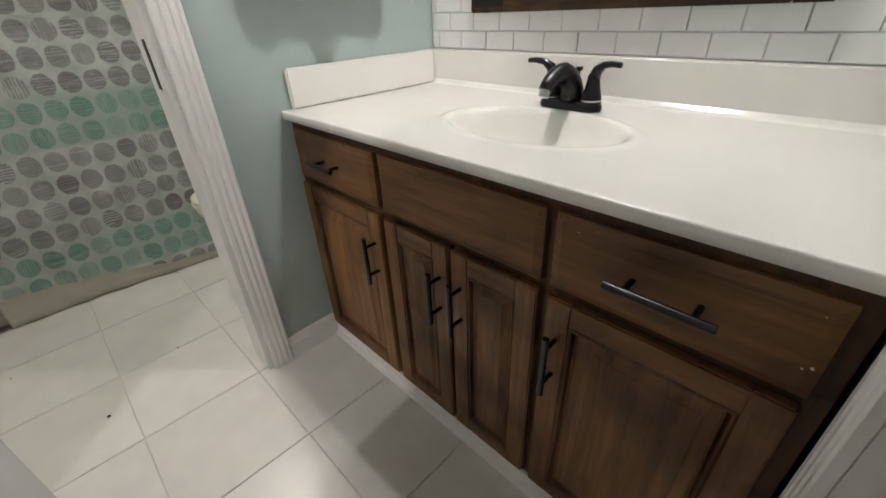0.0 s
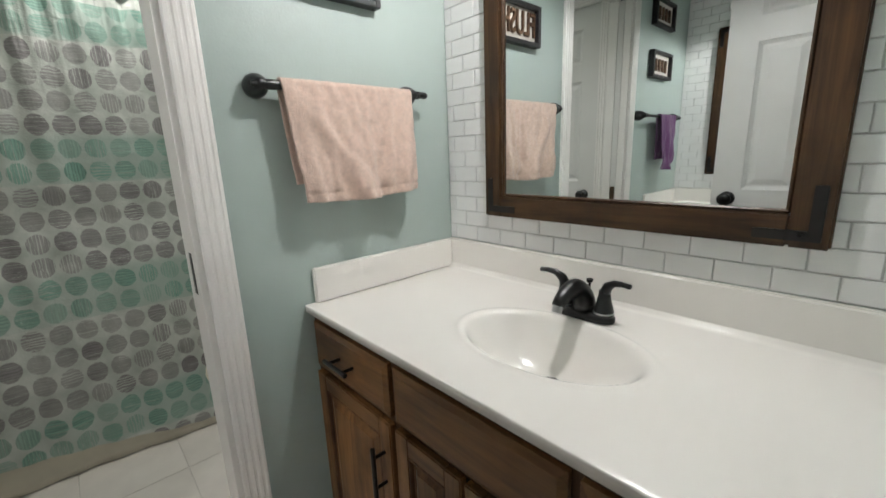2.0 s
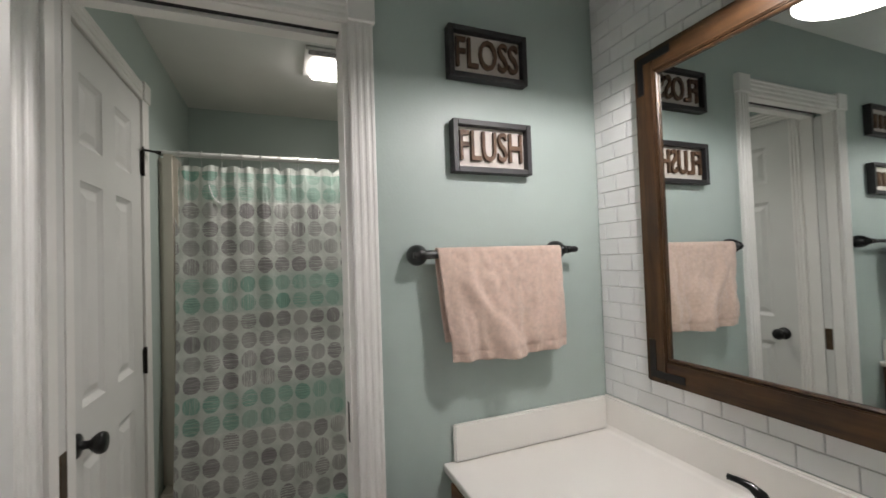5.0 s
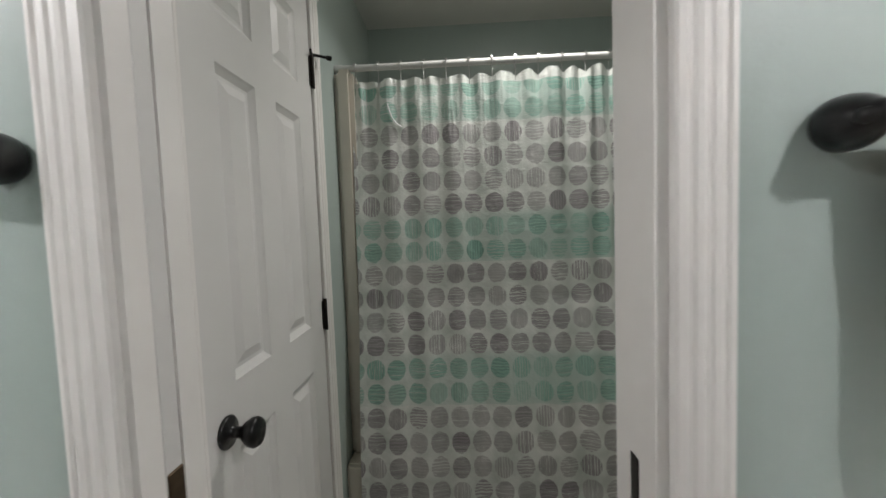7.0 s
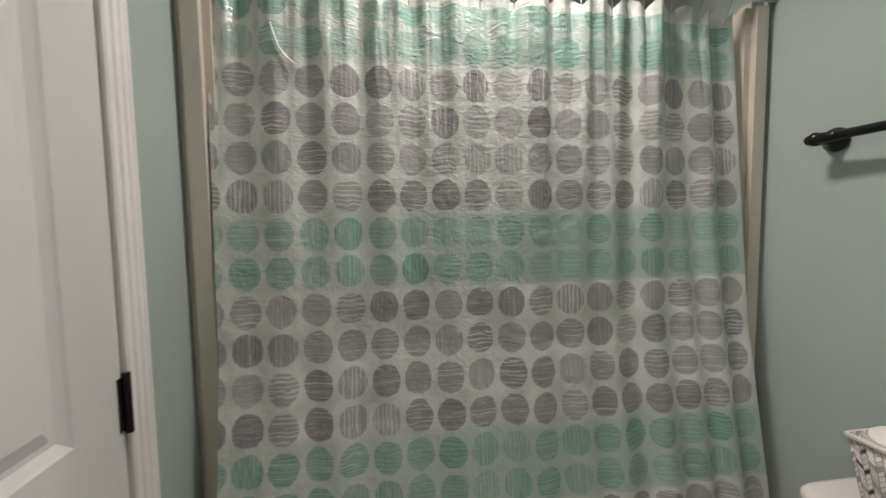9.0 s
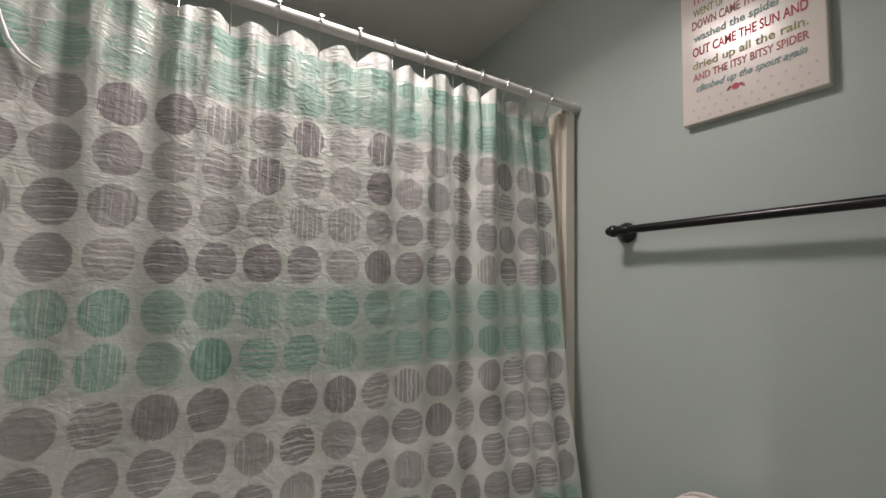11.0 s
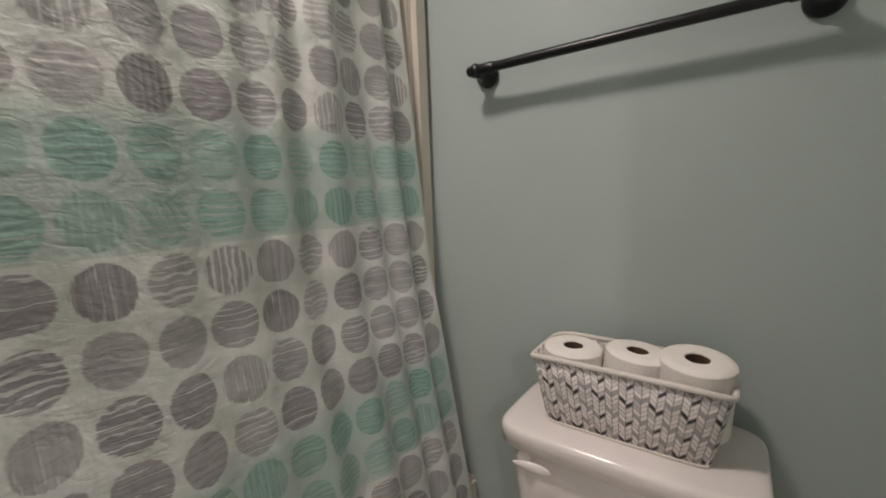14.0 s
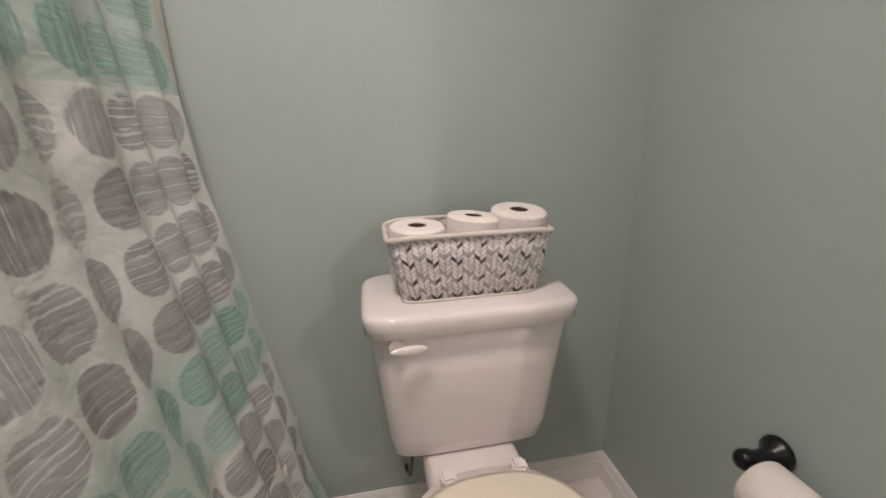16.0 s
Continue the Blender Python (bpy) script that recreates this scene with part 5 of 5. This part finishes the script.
CY0, CY1, CZ0, CZ1 = 1.945, 2.217, 1.726, 2.066
canvas = thing("canvas_print", RX, (CY0 + CY1) / 2, CZ0, "cream canvas print with colourful nursery rhyme lettering", "wall art")
part("canvas_block", box(RX - 0.022, RX - 0.001, CY0, CY1, CZ0, CZ1, 0.002), CANVAS, canvas)
INKS = {k: material(k + "_print_ink", c, 0.5, vary=0.03) for k, c in dict(pink=(0.55, 0.06, 0.10), green=(0.28, 0.30, 0.10), red=(0.50, 0.02, 0.06), rust=(0.42, 0.12, 0.08), teal=(0.20, 0.33, 0.31), dot=(0.52, 0.50, 0.47)).items()}
face = Matrix(((0, 0, -1, 0), (-1, 0, 0, 0), (0, 1, 0, 0), (0, 0, 0, 1)))
zz = CZ1 - 0.036
for words, ink, size, wide, step, slant in (
        ("THE ITSY BITSY SPIDER", "pink", 0.040, 0.218, 0.035, 0), ("WENT UP THE WATER SPOUT", "green", 0.026, 0.212, 0.030, 0),
        ("DOWN CAME THE RAIN AND", "rust", 0.029, 0.218, 0.032, 0), ("washed the spider out", "teal", 0.026, 0.212, 0.035, 0),
        ("OUT CAME THE SUN AND", "red", 0.031, 0.218, 0.033, 0), ("dried up all the rain.", "green", 0.027, 0.218, 0.029, 0),
        ("AND THE ITSY BITSY SPIDER", "rust", 0.025, 0.218, 0.028, 0), ("climbed up the spout again", "teal", 0.023, 0.208, 0.030, 0.35)):
    m = Matrix.Translation((RX - 0.0228, (CY0 + CY1) / 2, zz)) @ face
    lettering(words, size, m, 0.0003, INKS[ink], canvas, "printed_line", "", 0.0004, wide, slant)
    zz -= step
sp = spin([(0.0, 0.0), (0.0075, 0.0), (0.0075, 0.0005), (0.0, 0.0006)], (RX - 0.0224, (CY0 + CY1) / 2 + 0.02, zz + 0.006), "-x", 18)
for s in (-1, 1):
    for k in range(3):
        y_ = (CY0 + CY1) / 2 + 0.02
        tube([(RX - 0.0226, y_ + s * 0.006, zz + 0.006), (RX - 0.0226, y_ + s * (0.010 + 0.003 * k), zz + 0.011 - 0.002 * k), (RX - 0.0226, y_ + s * (0.013 + 0.002 * k), zz + 0.002 - 0.001 * k)], 0.0007, 5, sp)
part("spider_shape", sp, INKS["red"], canvas, "small red spider shape")
b = None
for r_ in range(3):
    for k in range(10):
        y_ = CY0 + 0.018 + 0.024 * k + 0.012 * (r_ % 2)
        z_ = CZ0 + 0.012 + 0.020 * r_
        if y_ < CY1 - 0.01 and not (r_ == 2 and abs(y_ - (CY0 + CY1) / 2 - 0.02) < 0.03):
            b = spin([(0.0, 0), (0.003, 0), (0.003, 0.0003)], (RX - 0.0224, y_, z_), "-x", 8, b)
part("printed_dots", b, INKS["dot"], canvas, "faint grey printed dots")

# toilet paper holder on the back of the north wall
hold = thing("paper_holder", 0.78, TY1, 0.532, "black wall-mounted toilet paper holder", "paper holder")
for hx in (0.785, 0.625):
    po = part("post", spin([(0.0, 0.0), (0.030, 0.0), (0.031, 0.005), (0.028, 0.012), (0.017, 0.020), (0.013, 0.032), (0.013, 0.052), (0.018, 0.062), (0.018, 0.076), (0.012, 0.084), (0.0, 0.086)], (hx, TY1, 0.532), "y", 26), BLACK, hold, smooth="all")
part("roller", tube([(0.775, TY1 + 0.068, 0.509), (0.635, TY1 + 0.068, 0.509)], 0.008, 14), CHROME, hold, "silver spring roller", True)
r = thing("paper_holder_roll", 0.705, TY1 + 0.068, 0.50, "white toilet paper roll on the holder", "toilet paper")
own = spin([(0.020, -0.052), (0.046, -0.052), (0.049, -0.048), (0.050, 0.0), (0.049, 0.048), (0.046, 0.052), (0.020, 0.052)], (0.705, TY1 + 0.068, 0.509), "x", 40)
part("paper", own, PAPER, r, smooth=True)
part("core", tube([(0.6522, TY1 + 0.068, 0.509), (0.7578, TY1 + 0.068, 0.509)], 0.0205, 24), CARD, r, "brown cardboard core", True)

# ceiling fan light over the toilet room
FLX, FLY = 0.492, 2.407
fan = thing("ceiling_fan_light", FLX, FLY, CEIL, "white ceiling exhaust fan with lit square lamp", "ceiling light")
part("grille", box(FLX - 0.115, FLX + 0.115, FLY - 0.165, FLY + 0.125, CEIL - 0.016, CEIL - 0.001, 0.006, seg=2), ROD, fan, smooth=True)
# grille is uncut: dark bars draw the shade of its vent openings
for k in range(4):
    part("slot_shade", box(FLX - 0.095, FLX + 0.095, FLY - 0.155 + 0.011 * k, FLY - 0.150 + 0.011 * k, CEIL - 0.0175, CEIL - 0.0155), DARK, fan)
part("diffuser", box(FLX - 0.074, FLX + 0.088, FLY - 0.068, FLY + 0.105, CEIL - 0.040, CEIL - 0.0165, 0.010, seg=3), DIFFUSER, fan, "glowing frosted square diffuser", True)

for cx_, cy_, cr in ((-0.002, 1.622, 0.0038), (0.237, 1.789, 0.0026), (-0.208, 2.06, 0.0022)):
    own = bmesh.new()
    bmesh.ops.create_icosphere(own, subdivisions=2, radius=cr)
    for v_ in own.verts:
        v_.co = Vector((cx_ + v_.co.x * 1.4, cy_ + v_.co.y, 0.0004 + cr * 0.6 + v_.co.z * 0.6)) + Vector((0, 0, 0.0004)) * noise.noise(v_.co * 900)
    part("crumb", own, DARK, None, "small dark crumb on the tiles", True, "crumb", "", "crumbs on the floor")

# ---- pieces of floor and walls ----
TP, TG = 0.335, 0.0024
TX0, TYA = 0.055, 1.455


def tile_mesh(name, w, h, thick, bevel, mat):
    own = bmesh.new()
    o = [own.verts.new((sx * w / 2, sy * h / 2, 0)) for sx, sy in ((-1, -1), (1, -1), (1, 1), (-1, 1))]
    m_ = [own.verts.new((sx * w / 2, sy * h / 2, thick - bevel)) for sx, sy in ((-1, -1), (1, -1), (1, 1), (-1, 1))]
    t_ = [own.verts.new((sx * (w / 2 - bevel), sy * (h / 2 - bevel), thick)) for sx, sy in ((-1, -1), (1, -1), (1, 1), (-1, 1))]
    for a, c in ((o, m_), (m_, t_)):
        for k in range(4):
            own.faces.new((a[k], a[(k + 1) % 4], c[(k + 1) % 4], c[k]))
    own.faces.new(t_)
    me = bpy.data.meshes.new(name)
    own.to_mesh(me)
    own.free()
    me.materials.append(mat)
    return me


MESHES = {}


def floor_tile(x0, x1, y0, y1):
    w, h = round(x1 - x0, 4), round(y1 - y0, 4)
    if w < 0.01 or h < 0.01:
        return
    key = ("floor", w, h)
    if key not in MESHES:
        MESHES[key] = tile_mesh("floor_tile", w - TG, h - TG, 0.004, 0.0012, FLOOR_TILE)
    ob = new("tile", MESHES[key])
    ob.parent = floor
    ob.location = ((x0 + x1) / 2, (y0 + y1) / 2, -0.004)


for i in range(-4, 5):
    for k in range(-9, 4):
        x0, y0 = TX0 + i * TP, TYA + k * TP
        x0, x1 = max(x0, LX), min(x0 + TP, RX)
        y0, y1 = max(y0, -1.6), min(y0 + TP, TUB_Y - 0.001)
        if x1 > x0 and y1 > y0:
            floor_tile(x0, x1, y0, y1)

# subway tiles on both side walls
WP, WR, WG = 0.1015, 0.0508, 0.0022
for side, label in ((1, "white subway tile wall covering round the mirror"), (-1, "white subway tile wall covering behind the second mirror")):
    FLIP = side < 0
    bed = part("wall_tiling", box(RX - 0.0025, RX - 0.0002, SY + 0.001, TY0 - 0.001, 0.9035, CEIL - 0.001), WALL_GROUT, None, label, False, "wall tiles", "structure")
    FLIP = False
    merged = bmesh.new()
    row = 0
    z0 = 0.9045
    while z0 < CEIL - 0.004:
        z1 = min(z0 + WR, CEIL - 0.001)
        start = 0.489 + (WP / 2 if row % 2 else 0.0) - 6 * WP
        for k in range(18):
            y0, y1 = max(start + k * WP, SY + 0.001), min(start + (k + 1) * WP, TY0 - 0.001)
            if y1 - y0 < 0.008:
                continue
            if y0 > MY0 + 0.01 and y1 < MY1 - 0.01 and z0 > MZ0 + 0.01 and z1 < MZ1 - 0.01:
                continue
            w, h = round(y1 - y0 - WG, 4), round(z1 - z0 - WG, 4)
            if side > 0:
                key = ("wall", w, h)
                if key not in MESHES:
                    MESHES[key] = tile_mesh("wall_tile", w, h, 0.0055, 0.0015, WALL_TILE)
                ob = new("tile", MESHES[key])
                ob.parent = bed
                ob.matrix_basis = Matrix.Translation((RX - 0.0025, (y0 + y1) / 2, (z0 + z1) / 2)) @ Matrix(((0, 0, -1, 0), (-1, 0, 0, 0), (0, 1, 0, 0), (0, 0, 0, 1)))
            else:
                box(LX + 0.0025, LX + 0.008, y0 + WG / 2, y1 - WG / 2, z0 + WG / 2, z1 - WG / 2, 0, merged)
        z0 += WR
        row += 1
    if side < 0:
        o = part("tile_rows", merged, WALL_TILE, bed, "", kind="stuff")
    else:
        merged.free()
